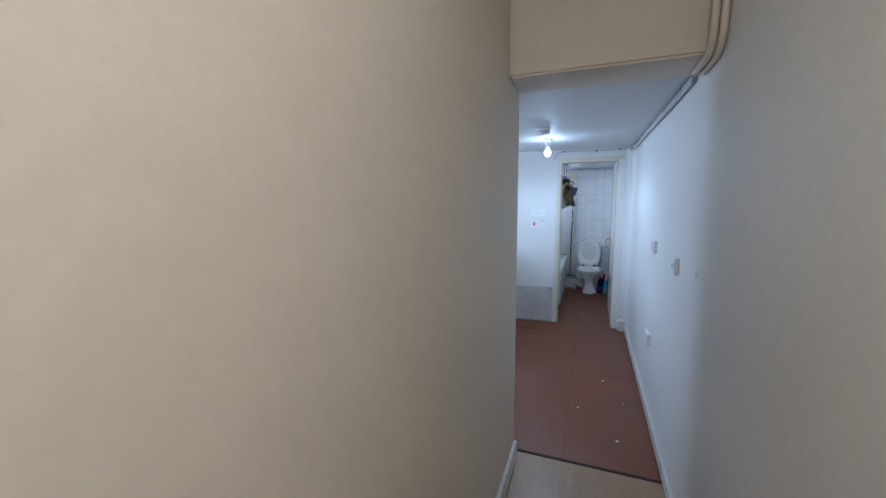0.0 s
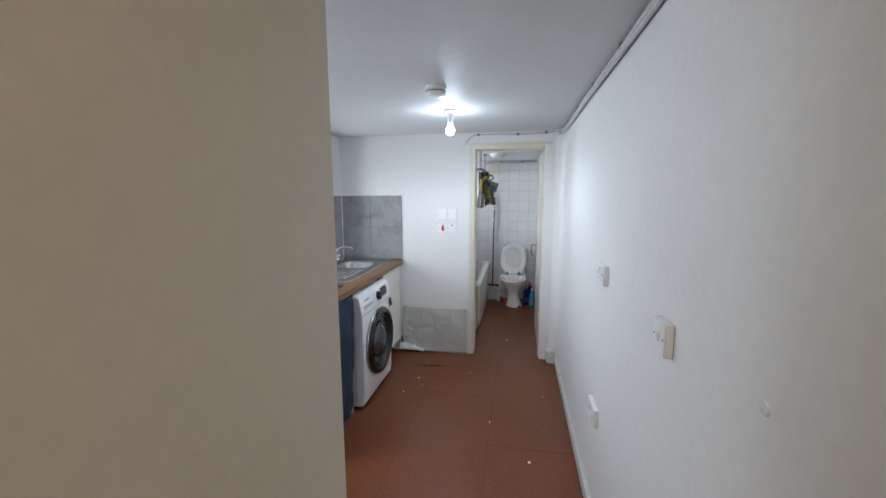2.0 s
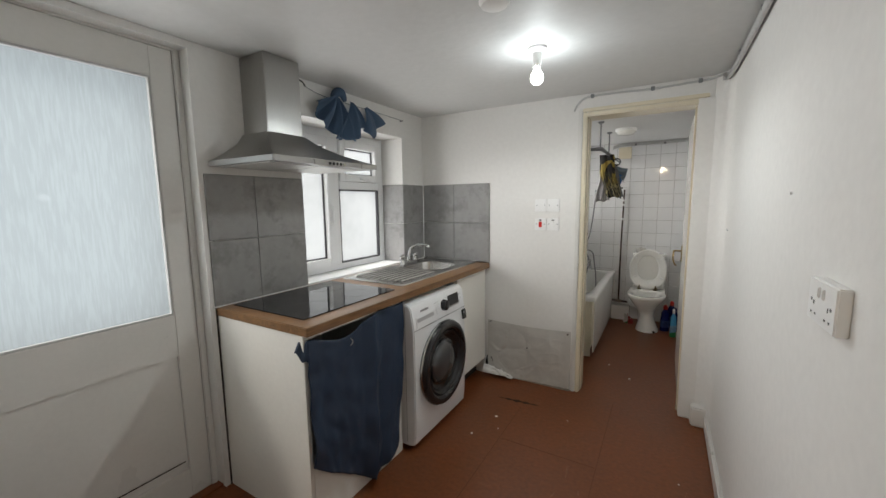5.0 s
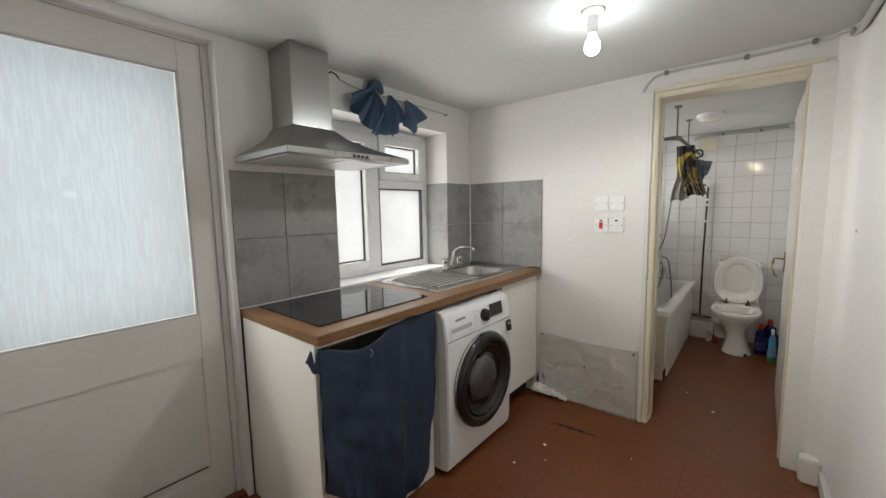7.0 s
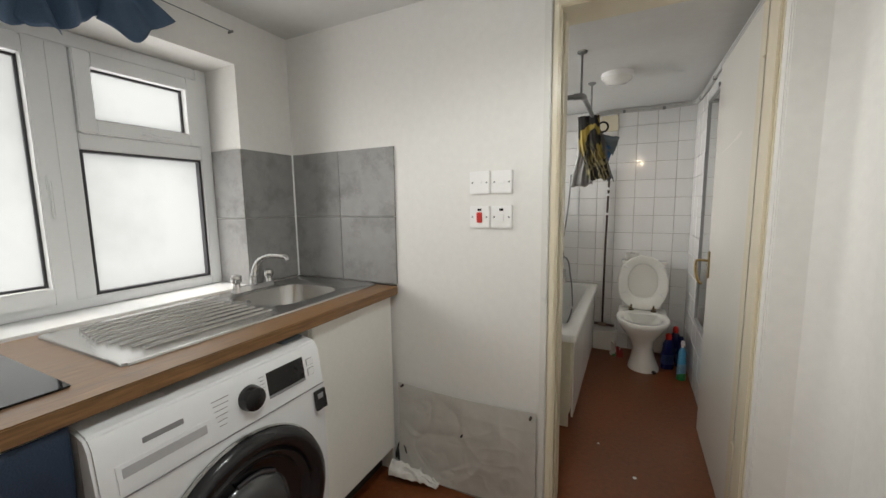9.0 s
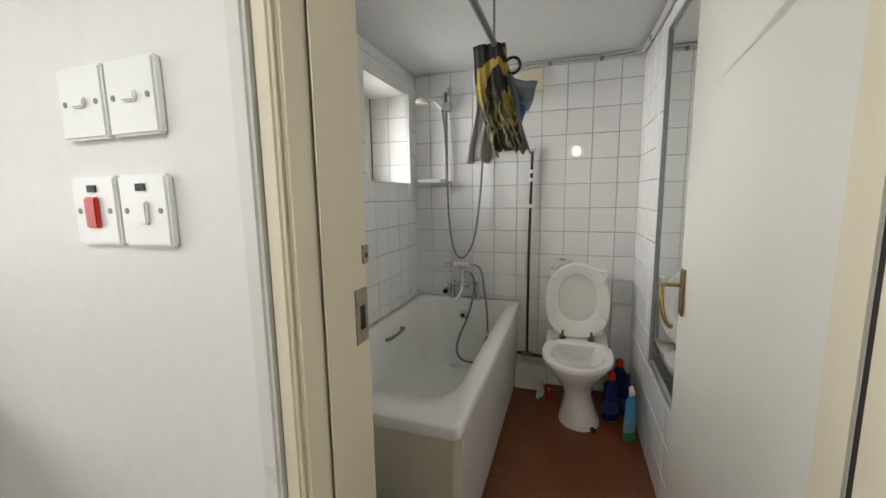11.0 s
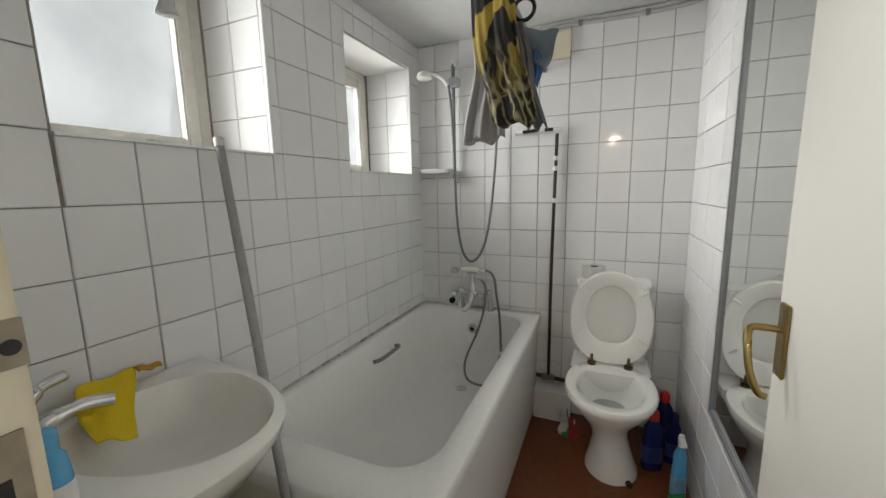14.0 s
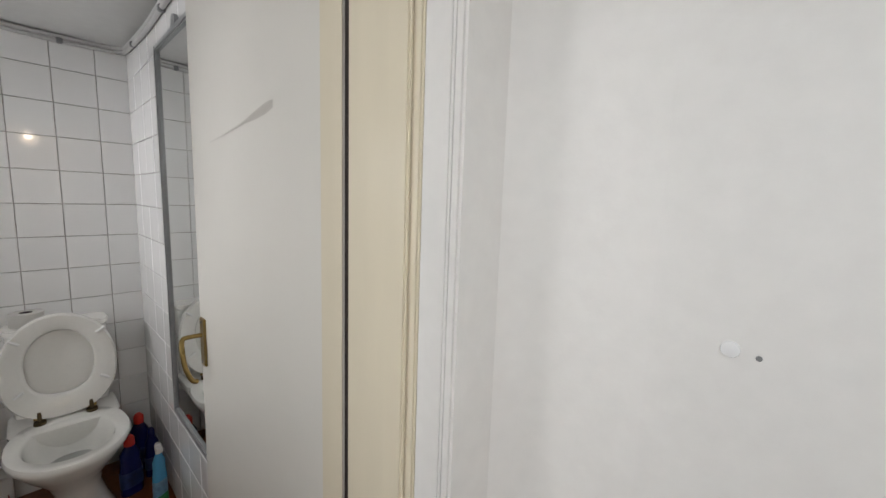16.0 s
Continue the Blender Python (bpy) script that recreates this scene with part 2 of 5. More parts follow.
def rod(p0, p1, r, bm=None, seg=16, r2=None):
    bm = bm or bmesh.new()
    p0, p1 = Vector(p0), Vector(p1)
    d = p1 - p0
    m = Matrix.Translation((p0 + p1) / 2) @ d.to_track_quat("Z", "Y").to_matrix().to_4x4()
    bmesh.ops.create_cone(bm, cap_ends=True, segments=seg, radius1=r, radius2=r if r2 is None else r2, depth=d.length, matrix=m)
    return bm


def loft(rings, bm=None, close=True, cap0=True, cap1=True):
    bm = bm or bmesh.new()
    vs = [[bm.verts.new(p) for p in ring] for ring in rings]
    n = len(vs[0])
    for a, b in zip(vs, vs[1:]):
        for i in range(n if close else n - 1):
            j = (i + 1) % n
            bm.faces.new((a[i], a[j], b[j], b[i]))
    if cap0 and close:
        bm.faces.new(vs[0][::-1])
    if cap1 and close:
        bm.faces.new(vs[-1])
    bmesh.ops.recalc_face_normals(bm, faces=bm.faces)
    return bm


def smooth_line(pts, n=8):
    pts = [Vector(p) for p in pts]
    out = []
    for i in range(len(pts) - 1):
        p0, p1, p2, p3 = pts[max(0, i - 1)], pts[i], pts[i + 1], pts[min(len(pts) - 1, i + 2)]
        for k in range(n):
            t = k / n
            out.append(0.5 * ((2 * p1) + (p2 - p0) * t + (2 * p0 - 5 * p1 + 4 * p2 - p3) * t * t + (3 * p1 - p0 - 3 * p2 + p3) * t ** 3))
    return out + [pts[-1]]


def tube(pts, r, bm=None, seg=10, curve=8):
    pts = smooth_line(pts, curve) if curve else [Vector(p) for p in pts]
    rings = []
    up = Vector((0.13, 0.31, 0.94)).normalized()
    for i, p in enumerate(pts):
        d = (pts[min(i + 1, len(pts) - 1)] - pts[max(i - 1, 0)]).normalized()
        side = up - d * up.dot(d)
        up = side.normalized() if side.length > 1e-4 else up
        w = d.cross(up)
        rad = r[i] if isinstance(r, list) else r
        rings.append([p + (up * math.cos(a) + w * math.sin(a)) * rad for a in [2 * math.pi * k / seg for k in range(seg)]])
    return loft(rings, bm)


def lathe(profile, at=(0, 0, 0), seg=24, bm=None, axis="z", cap=True):
    rings = []
    for r, h in profile:
        ring = []
        for k in range(seg):
            a = 2 * math.pi * k / seg
            u, v = r * math.cos(a), r * math.sin(a)
            p = {"z": (u, v, h), "x": (h, u, v), "y": (u, h, v)}[axis]
            ring.append(Vector(at) + Vector(p))
        rings.append(ring)
    return loft(rings, bm, cap0=cap, cap1=cap)


def round_rect(cx, cy, hx, hy, r, z, n=6):
    pts = []
    for sx, sy, a0 in ((1, 1, 0), (-1, 1, 90), (-1, -1, 180), (1, -1, 270)):
        for k in range(n + 1):
            a = radians(a0 + 90 * k / n)
            pts.append(Vector((cx + sx * (hx - r) + r * math.cos(a), cy + sy * (hy - r) + r * math.sin(a), z)))
    return pts


def sheet(f, nu, nv, thick=0.0, bm=None):
    bm = bm or bmesh.new()
    g = [[bm.verts.new(f(i / nu, j / nv)) for j in range(nv + 1)] for i in range(nu + 1)]
    for i in range(nu):
        for j in range(nv):
            bm.faces.new((g[i][j], g[i + 1][j], g[i + 1][j + 1], g[i][j + 1]))
    if thick:
        bm.normal_update()
        bmesh.ops.solidify(bm, geom=bm.faces[:], thickness=thick)
    return bm


def structure(name, bm, mat, bevel=0.0):
    return part(name, bm, mat, None, kind="structure", bevel=bevel)


def pierced(axis, a0, a1, u0, u1, z0, z1, holes=()):
    """A wall slab from a0 to a1 across, u0 to u1 along, with rectangular holes (u0, u1, z0, z1)."""
    bm = bmesh.new()
    us = sorted({u0, u1, *[h[0] for h in holes], *[h[1] for h in holes]})
    us = [u for u in us if u0 <= u <= u1]
    for p, q in zip(us, us[1:]):
        cuts = sorted((h[2], h[3]) for h in holes if h[0] <= p + 1e-6 and h[1] >= q - 1e-6)
        z = z0
        for c0, c1 in [*cuts, (z1, z1)]:
            if c0 - z > 1e-4:
                if axis == "x":
                    box(a0, a1, p, q, z, c0, bm)
                else:
                    box(p, q, a0, a1, z, c0, bm)
            z = max(z, c1)
    return bm


# ---- structure ----
KZ, BZ, HZ = 2.075, 2.01, 2.50
structure("floor", box(-0.30, 2.20, 1.42, 6.25, -0.10, 0.0), FLOOR_RED)
structure("floor_hall", box(1.165, 2.20, -2.6, 1.42, -0.10, 0.004), LAMINATE)
structure("wall_east", box(2.08, 2.20, -2.6, 4.0, 0, 2.6), WHITE_WALL)
structure("wall_hall_west", box(1.165, 1.285, -2.6, 1.335, 0, 2.6), HALL_WALL, 0.008)
structure("wall_hall_south", box(1.285, 2.08, -2.6, -2.5, 0, 2.6), HALL_WALL)
structure("beam", box(1.285, 2.08, 1.05, 1.34, 2.05, 2.6), HALL_WALL, 0.01)
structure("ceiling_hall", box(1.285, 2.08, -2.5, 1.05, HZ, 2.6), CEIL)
structure("wall_kitchen_south", box(-0.30, 1.165, 1.20, 1.33, 0, KZ), WHITE_WALL)
structure("wall_west", pierced("x", -0.28, 0.0, 1.33, 4.0, 0, KZ, [(1.40, 2.195, 0, 2.045), (2.755, 3.715, 0.878, 1.875)]), WHITE_WALL)
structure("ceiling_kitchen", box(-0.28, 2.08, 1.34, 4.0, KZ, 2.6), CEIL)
structure("wall_north", pierced("y", 4.0, 4.15, -0.28, 2.20, 0, 2.6, [(1.30, 1.945, 0, 1.945)]), WHITE_WALL)
NIB = [(2.005, 4.0), (2.008, 3.986), (2.030, 3.974), (2.050, 3.952), (2.064, 3.915), (2.074, 3.87), (2.08, 3.82), (2.08, 4.0)]
structure("wall_nib", loft([[(x, y, 0.0) for x, y in NIB], [(x, y, KZ) for x, y in NIB]]), WHITE_WALL)
structure("wall_bathroom_west", pierced("x", 0.28, 0.604, 4.15, 6.25, 0, BZ, [(4.47, 5.01, 1.345, 1.99), (5.42, 5.97, 1.31, 1.87)]), GROUT)
structure("wall_bathroom_north", box(0.604, 1.978, 6.098, 6.25, 0, BZ), GROUT_LIGHT)
structure("wall_bathroom_east", box(1.978, 2.20, 4.15, 6.25, 0, BZ), GROUT_LIGHT)
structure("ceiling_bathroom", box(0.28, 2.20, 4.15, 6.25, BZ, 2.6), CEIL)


def arc_rect(y0, y1, x0, x1, z, r):
    return round_rect((x0 + x1) / 2, (y0 + y1) / 2, (x1 - x0) / 2, (y1 - y0) / 2, r, z)


def frame_box(x0, x1, y0, y1, z0, z1, w, bm=None, wb=None, wt=None):
    """A rectangular frame in a plane of constant x, w wide."""
    bm = bm or bmesh.new()
    wb, wt = wb or w, wt or w
    box(x0, x1, y0, y0 + w, z0, z1, bm)
    box(x0, x1, y1 - w, y1, z0, z1, bm)
    box(x0, x1, y0 + w, y1 - w, z0, z0 + wb, bm)
    box(x0, x1, y0 + w, y1 - w, z1 - wt, z1, bm)
    return bm


# ---- skirtings, architraves, doors ----
structure("baseboard", box(2.060, 2.08, -2.5, 3.93, 0, 0.085), WHITE_GLOSS, 0.008)
structure("baseboard", box(1.285, 1.302, -2.5, 1.335, 0.004, 0.125), WHITE_GLOSS, 0.006)
structure("baseboard", box(1.990, 2.066, 3.900, 3.975, 0, 0.12), WHITE_GLOSS, 0.008)
structure("trim", box(1.285, 2.06, 1.405, 1.425, 0.0, 0.007), DARK_CREVICE)
structure("trim", tube([(0.006, 3.994, 0.905), (0.006, 3.994, 1.52)], 0.007, curve=0), UPVC)

PLATE = material("paint_smeared_plate", (0.45, 0.39, 0.30), 0.5, 0.3, scale=40, vary=0.3)
door_frame = thing("door_frame", (1.62, 4.0, 0), "cream gloss painted door frame to the bathroom", "door frame", kind="structure")
for x0, x1, nm in ((1.262, 1.288, "architrave"), (1.290, 1.314, "architrave")):
    part(nm, box(x0, x1, 3.984 if x0 < 1.28 else 3.990, 4.0, 0, 1.98 if x0 < 1.28 else 1.955), WHITE_GLOSS if x0 < 1.28 else CREAM_GLOSS, door_frame, bevel=0.004)
part("architrave", box(1.928, 2.028, 3.984, 4.0, 0, 1.955), WHITE_WALL, door_frame, "white painted outer moulding", bevel=0.004)
part("architrave", box(1.288, 1.980, 3.984, 4.0, 1.956, 1.98), CREAM_GLOSS, door_frame, bevel=0.004)
part("architrave", box(1.314, 1.928, 3.990, 4.0, 1.930, 1.954), CREAM_GLOSS, door_frame, bevel=0.004)
part("lining", box(1.300, 1.318, 4.0, 4.155, 0, 1.928), CREAM_GLOSS, door_frame, bevel=0.003)
part("lining", box(1.926, 1.946, 4.046, 4.197, 0, 1.928), CREAM_GLOSS, door_frame, bevel=0.003)
part("lining", box(1.927, 1.946, 4.0, 4.045, 0, 1.928), WHITE_WALL, door_frame, "white painted edge of the lining", bevel=0.003)
# Dark filler strip: the shade inside the hinge gap is put into its colour.
part("rebate", box(1.931, 1.952, 4.1975, 4.2115, 0.0, 1.928), DARK_CREVICE, door_frame, "dark strip painted as the shade in the hinge gap")
part("lining", box(1.300, 1.946, 4.0, 4.160, 1.928, 1.945), CREAM_GLOSS, door_frame, bevel=0.003)
part("door_stop", box(1.318, 1.323, 4.04, 4.10, 0, 1.928), CREAM_GLOSS, door_frame, bevel=0.003)
part("door_stop", box(1.918, 1.926, 4.06, 4.10, 0, 1.928), CREAM_GLOSS, door_frame, bevel=0.003)
strike = part("strike_plate", box(1.3175, 1.3200, 4.116, 4.147, 1.015, 1.095), PLATE, door_frame, "tarnished brass strike plate")
part("latch_hole", box(1.3195, 1.3206, 4.126, 4.139, 1.035, 1.070), BLACK_PLASTIC, strike)
bolt = part("latch_keep", box(1.3175, 1.3205, 4.140, 4.1545, 1.130, 1.157), PLATE, door_frame, "small brass latch keep")
part("latch_hole", rod((1.3195, 4.148, 1.142), (1.3212, 4.148, 1.142), 0.0045), BLACK_PLASTIC, bolt)

door_leaf = thing("door", (1.943, 4.18, 0), "flush white-painted bathroom door standing open against the wall", "door")
part("door_leaf", box(1.927, 1.962, 4.212, 4.955, 0.008, 1.925), DOOR_PAINT, door_leaf, bevel=0.003)
part("door_edge", box(1.9262, 1.9272, 4.212, 4.272, 0.012, 1.92), CREAM_GLOSS, door_leaf)
for z in (0.30, 1.73):
    part("hinge", box(1.922, 1.928, 4.190, 4.228, z, z + 0.075), CREAM_GLOSS, door_leaf, "painted steel hinge", bevel=0.002)
hd = part("door_handle", box(1.920, 1.927, 4.900, 4.935, 0.865, 1.005), BRASS, door_leaf, "worn brass lever handle", bevel=0.002)
part("lever", tube([(1.925, 4.918, 0.955), (1.895, 4.918, 0.957), (1.872, 4.912, 0.955), (1.866, 4.895, 0.93), (1.868, 4.880, 0.885), (1.880, 4.872, 0.850), (1.893, 4.872, 0.842)], 0.0064), BRASS, hd)
part("screw", rod((1.918, 4.918, 0.993), (1.921, 4.918, 0.993), 0.004, seg=8), GREY_METAL, hd)
part("screw", rod((1.918, 4.918, 0.877), (1.921, 4.918, 0.877), 0.004, seg=8), GREY_METAL, hd)
part("scuff", sheet(lambda u, v: (1.9264 + 0.0002 * abs(v - 0.5), 4.80 - 0.26 * u - 0.10 * u * u, 1.484 + 0.020 * u + 0.022 * u * u + (v - 0.5) * (0.003 + 0.006 * u + 0.028 * max(0.0, u - 0.72) ** 0.5) * min(1.0, (1.04 - u) * 9) ** 0.5), 30, 4), material("grey_scuff", (0.50, 0.48, 0.44), 0.5, plain=True), door_leaf, "soft grey scuff mark")

back_door = thing("back_door", (-0.08, 1.78, 0), "white-painted back door with a large streaked obscure glass pane", "door")
part("stile", box(-0.105, -0.065, 2.075, 2.163, 0.012, 2.035), WHITE_GLOSS, back_door, bevel=0.003)
part("stile", box(-0.105, -0.065, 1.405, 1.490, 0.012, 2.035), WHITE_GLOSS, back_door, bevel=0.003)
part("rail", box(-0.105, -0.065, 1.490, 2.075, 1.910, 2.035), WHITE_GLOSS, back_door, bevel=0.003)
part("rail", box(-0.105, -0.065, 1.490, 2.075, 0.700, 0.895), WHITE_GLOSS, back_door, bevel=0.003)
part("rail", box(-0.105, -0.065, 1.490, 2.075, 0.012, 0.155), WHITE_GLOSS, back_door, bevel=0.003)
part("panel", box(-0.098, -0.078, 1.490, 2.075, 0.155, 0.700), WHITE_GLOSS, back_door)
part("seam", box(-0.0655, -0.0640, 1.50, 2.06, 0.196, 0.201), DARK_CREVICE, back_door, "open joint in the bottom board")
part("glazing_bead", frame_box(-0.084, -0.0665, 1.490, 2.075, 0.895, 1.910, 0.008), CABLE_PAINT, back_door)
pane = part("pane", box(-0.094, -0.088, 1.490, 2.075, 0.895, 1.910), FROST_DOOR, back_door, "streaked obscure glass")
pane.visible_shadow = False
for z in (0.28, 1.74):
    h = part("hinge", rod((-0.062, 2.172, z), (-0.062, 2.172, z + 0.085), 0.006), WHITE_GLOSS, back_door, "painted butt hinge")
structure("trim", box(-0.12, -0.062, 2.166, 2.195, 0, 2.045), WHITE_GLOSS, 0.004)
structure("trim", box(-0.12, -0.062, 1.40, 2.166, 2.036, 2.045), WHITE_GLOSS)
structure("door_step", box(-0.28, -0.02, 1.40, 2.195, 0.0, 0.010), FLOOR_RED)

# ---- windows ----
win = thing("window", (-0.23, 3.23, 0.93), "white plastic kitchen window with frosted panes, worktop side", "window", kind="structure")
part("window_frame", frame_box(-0.262, -0.200, 2.757, 3.713, 0.909, 1.873, 0.052, wb=0.040), UPVC, win, bevel=0.004)
part("mullion", box(-0.262, -0.202, 3.175, 3.235, 0.949, 1.821), UPVC, win, bevel=0.003)
cas = part("casement", frame_box(-0.250, -0.184, 2.812, 3.172, 0.942, 1.819, 0.058), UPVC, win, bevel=0.004)
part("gasket", frame_box(-0.236, -0.222, 2.869, 3.115, 0.999, 1.762, 0.009), GASKET, cas)
p = part("pane", box(-0.234, -0.230, 2.870, 3.114, 1.000, 1.761), FROST, cas, "frosted window glass")
p.visible_shadow = False
part("handle", box(-0.184, -0.174, 3.130, 3.155, 1.33, 1.38), UPVC, cas, "white espagnolette handle", bevel=0.003)
part("lever", box(-0.174, -0.160, 3.133, 3.152, 1.235, 1.36), UPVC, cas, bevel=0.005)
part("transom", box(-0.262, -0.200, 3.237, 3.660, 1.478, 1.533), UPVC, win, bevel=0.003)
fl = part("fanlight", frame_box(-0.250, -0.184, 3.237, 3.661, 1.535, 1.819, 0.050), UPVC, win, bevel=0.004)
part("gasket", frame_box(-0.236, -0.222, 3.286, 3.612, 1.584, 1.770, 0.009), GASKET, fl)
p = part("pane", box(-0.234, -0.230, 3.288, 3.610, 1.586, 1.768), FROST, fl, "frosted window glass")
p.visible_shadow = False
part("handle", tube([(-0.182, 3.43, 1.557), (-0.160, 3.44, 1.553), (-0.156, 3.47, 1.545), (-0.160, 3.52, 1.547)], 0.006), UPVC, fl, "white fanlight handle")
part("gasket", frame_box(-0.240, -0.206, 3.236, 3.660, 0.950, 1.477, 0.009), GASKET, win)
p = part("pane", box(-0.234, -0.230, 3.240, 3.655, 0.954, 1.473), FROST, win, "frosted window glass")
p.visible_shadow = False
structure("window_sill", box(-0.262, -0.002, 2.757, 3.713, 0.880, 0.908), UPVC, 0.004)

OLD_WOOD = material("flaking_window_paint", (0.74, 0.715, 0.65), 0.5, scale=9, vary=0.12, bump=0.5, bump_scale=40, dirt=(0.20, 0.14, 0.08), dirt_at=0.69)
for nm, y0, y1, z0, z1 in (("window_2", 4.475, 5.005, 1.350, 1.985), ("window_3", 5.425, 5.965, 1.315, 1.865)):
    w = thing("window", (0.31, (y0 + y1) / 2, z0), "old cream-painted timber window, flaking, with frosted glass", "window", kind="structure")
    part("window_frame", frame_box(0.285, 0.340, y0, y1, z0, z1, 0.042, wb=0.012), OLD_WOOD, w, bevel=0.004)
    sash = part("sash", frame_box(0.300, 0.352, y0 + 0.044, y1 - 0.044, z0 + 0.013, z1 - 0.044, 0.048, wb=0.042), OLD_WOOD, w, bevel=0.006)
    p = part("pane", box(0.318, 0.322, y0 + 0.090, y1 - 0.090, z0 + 0.054, z1 - 0.090), FROST_BATH, sash, "frosted window glass")
    p.visible_shadow = False
    if nm == "window_2":
        part("stay", tube([(0.354, 4.76, 1.372), (0.366, 4.78, 1.380), (0.366, 4.83, 1.378), (0.356, 4.85, 1.370)], 0.005), DARK_CREVICE, sash, "rusty casement stay")
for y0, y1, z0, z1 in ((4.47, 5.01, 1.345, 1.99), (5.42, 5.97, 1.31, 1.87)):
    structure("trim", box(0.342, 0.602, y0 + 0.0005, y1 - 0.0065, z1 - 0.006, z1 - 0.0005), WHITE_GLOSS, 0.001)
    structure("trim", box(0.345, 0.616, y0, y1, z0 - 0.001, z0 + 0.006), UPVC)
    structure("trim", box(0.600, 0.617, y1 - 0.004, y1 + 0.006, z0, z1), UPVC, 0.002)

# ---- extractor hood ----
hood = thing("extractor_hood", (0.2, 2.53, 1.55), "brushed steel chimney extractor hood on the wall above the hob", "extractor hood")
Y0, Y1, HX = 2.242, 2.862, 0.462


def quad(x1, y0, y1, z, x0=0.002):
    return [(x0, y0, z), (x1, y0, z), (x1, y1, z), (x0, y1, z)]


part("canopy", loft([quad(HX - 0.003, Y0 + 0.003, Y1 - 0.003, 1.5755), quad(0.345, 2.318, 2.756, 1.618), quad(0.245, 2.385, 2.676, 1.668), quad(0.192, 2.418, 2.629, 1.715)], cap0=False), HOOD_STEEL, hood, angle=20)
part("rim", loft([quad(HX, Y0, Y1, 1.552), quad(HX, Y0, Y1, 1.575)]), HOOD_STEEL, hood, "brushed steel front rim", bevel=0.002)
part("chimney", loft([quad(0.185, 2.425, 2.622, 1.713), quad(0.185, 2.425, 2.622, KZ - 0.003)], cap0=False), HOOD_STEEL, hood, bevel=0.003)
FILTER = material("filter_mesh", (0.62, 0.61, 0.58), 0.42, 0.6, scale=20, vary=0.06, bump=0.3, bump_scale=160)
part("filter", box(0.06, 0.40, 2.27, 2.53, 1.549, 1.5525), FILTER, hood, "grey grease filter", bevel=0.002)
part("filter", box(0.06, 0.40, 2.54, 2.80, 1.549, 1.5525), FILTER, hood, "grey grease filter", bevel=0.002)
part("lamp_cover", box(0.405, 0.445, 2.48, 2.62, 1.548, 1.5525), UPVC, hood, "clear lamp cover")
for i in range(5):
    part("button", rod((HX - 0.001, 2.535 + i * 0.022, 1.5615), (HX + 0.004, 2.535 + i * 0.022, 1.5615), 0.0065, seg=12), BLACK_PLASTIC if i < 4 else CHROME, hood, "round push button")

# ---- worktop, hob, sink ----
worktop = thing("worktop", (0.32, 3.1, 0.862), "oak-effect laminate worktop with a worn front edge", "worktop")
outer = lambda z: arc_rect(2.222, 3.988, 0.002, 0.624, z, 0.004)
inner = lambda z, d=0.0: arc_rect(3.50 - d, 3.87 + d, 0.095 - d, 0.440 + d, z, 0.085)
part("top", loft([inner(0.862), outer(0.862), outer(0.900), inner(0.900), inner(0.862)], cap0=False, cap1=False), WOODTOP, worktop, bevel=0.003)
part("sealant", box(0.0, 0.006, 2.21, 2.752, 0.900, 0.906), UPVC, worktop, "white sealant bead")
part("sealant", box(0.006, 0.62, 3.984, 3.990, 0.900, 0.905), DARK_CREVICE, worktop, "dirty sealant bead")

hob = thing("hob", (0.28, 2.59, 0.9), "black ceramic glass hob set into the worktop", "hob")
part("glass", loft([arc_rect(2.287, 2.902, 0.030, 0.530, 0.900, 0.008), arc_rect(2.287, 2.902, 0.030, 0.530, 0.905, 0.008)]), HOBGLASS, hob, bevel=0.0015)
RING = material("printed_ring", (0.07, 0.07, 0.07), 0.2)
for cx, cy, r in ((0.16, 2.45, 0.075), (0.16, 2.76, 0.095), (0.40, 2.44, 0.095), (0.40, 2.74, 0.075)):
    part("burner_ring", lathe([(r, 0.9049), (r + 0.0015, 0.9055), (r + 0.003, 0.9049)], (cx, cy, 0), 40, cap=False), RING, hob, "thin printed cooking zone ring")

sink = thing("sink", (0.27, 3.5, 0.9), "stainless steel sink with ribbed drainer", "sink")
SO = lambda z, g=0.0: arc_rect(2.995 + g, 3.982 - g, 0.030 + g, 0.515 - g, z, 0.022)
part("deck", loft([SO(0.9005), SO(0.906, 0.002), SO(0.906, 0.012), SO(0.9035, 0.020), inner(0.9035, -0.005), inner(0.895, -0.012)], cap0=False, cap1=False), STEEL, sink, angle=50)
part("bowl", loft([inner(0.8952, -0.012), inner(0.80, -0.022), arc_rect(3.545, 3.825, 0.14, 0.395, 0.762, 0.07), arc_rect(3.60, 3.77, 0.20, 0.34, 0.755, 0.05)], cap0=False), STEEL, sink, "deep rounded bowl", angle=70)
part("waste", lathe([(0.035, 0.757), (0.033, 0.760), (0.012, 0.758)], (0.268, 3.685, 0)), CHROME, sink)
part("overflow", lathe([(0.014, 0.128), (0.012, 0.132), (0.007, 0.129)], (0.0, 3.60, 0.862), 16, axis="x"), GREY_METAL, sink, "round overflow")
for i in range(9):
    x = 0.085 + i * 0.044
    part("drainer_rib", tube([(x, 3.045 + 0.008 * abs(i - 4), 0.9035), (x, 3.10, 0.9065), (x, 3.40, 0.9055), (x, 3.465, 0.9035)], 0.0075, seg=10, curve=0), STEEL, sink)
tap = thing("mixer_tap", (0.065, 3.68, 0.905), "chrome kitchen mixer tap with two lever knobs", "tap")
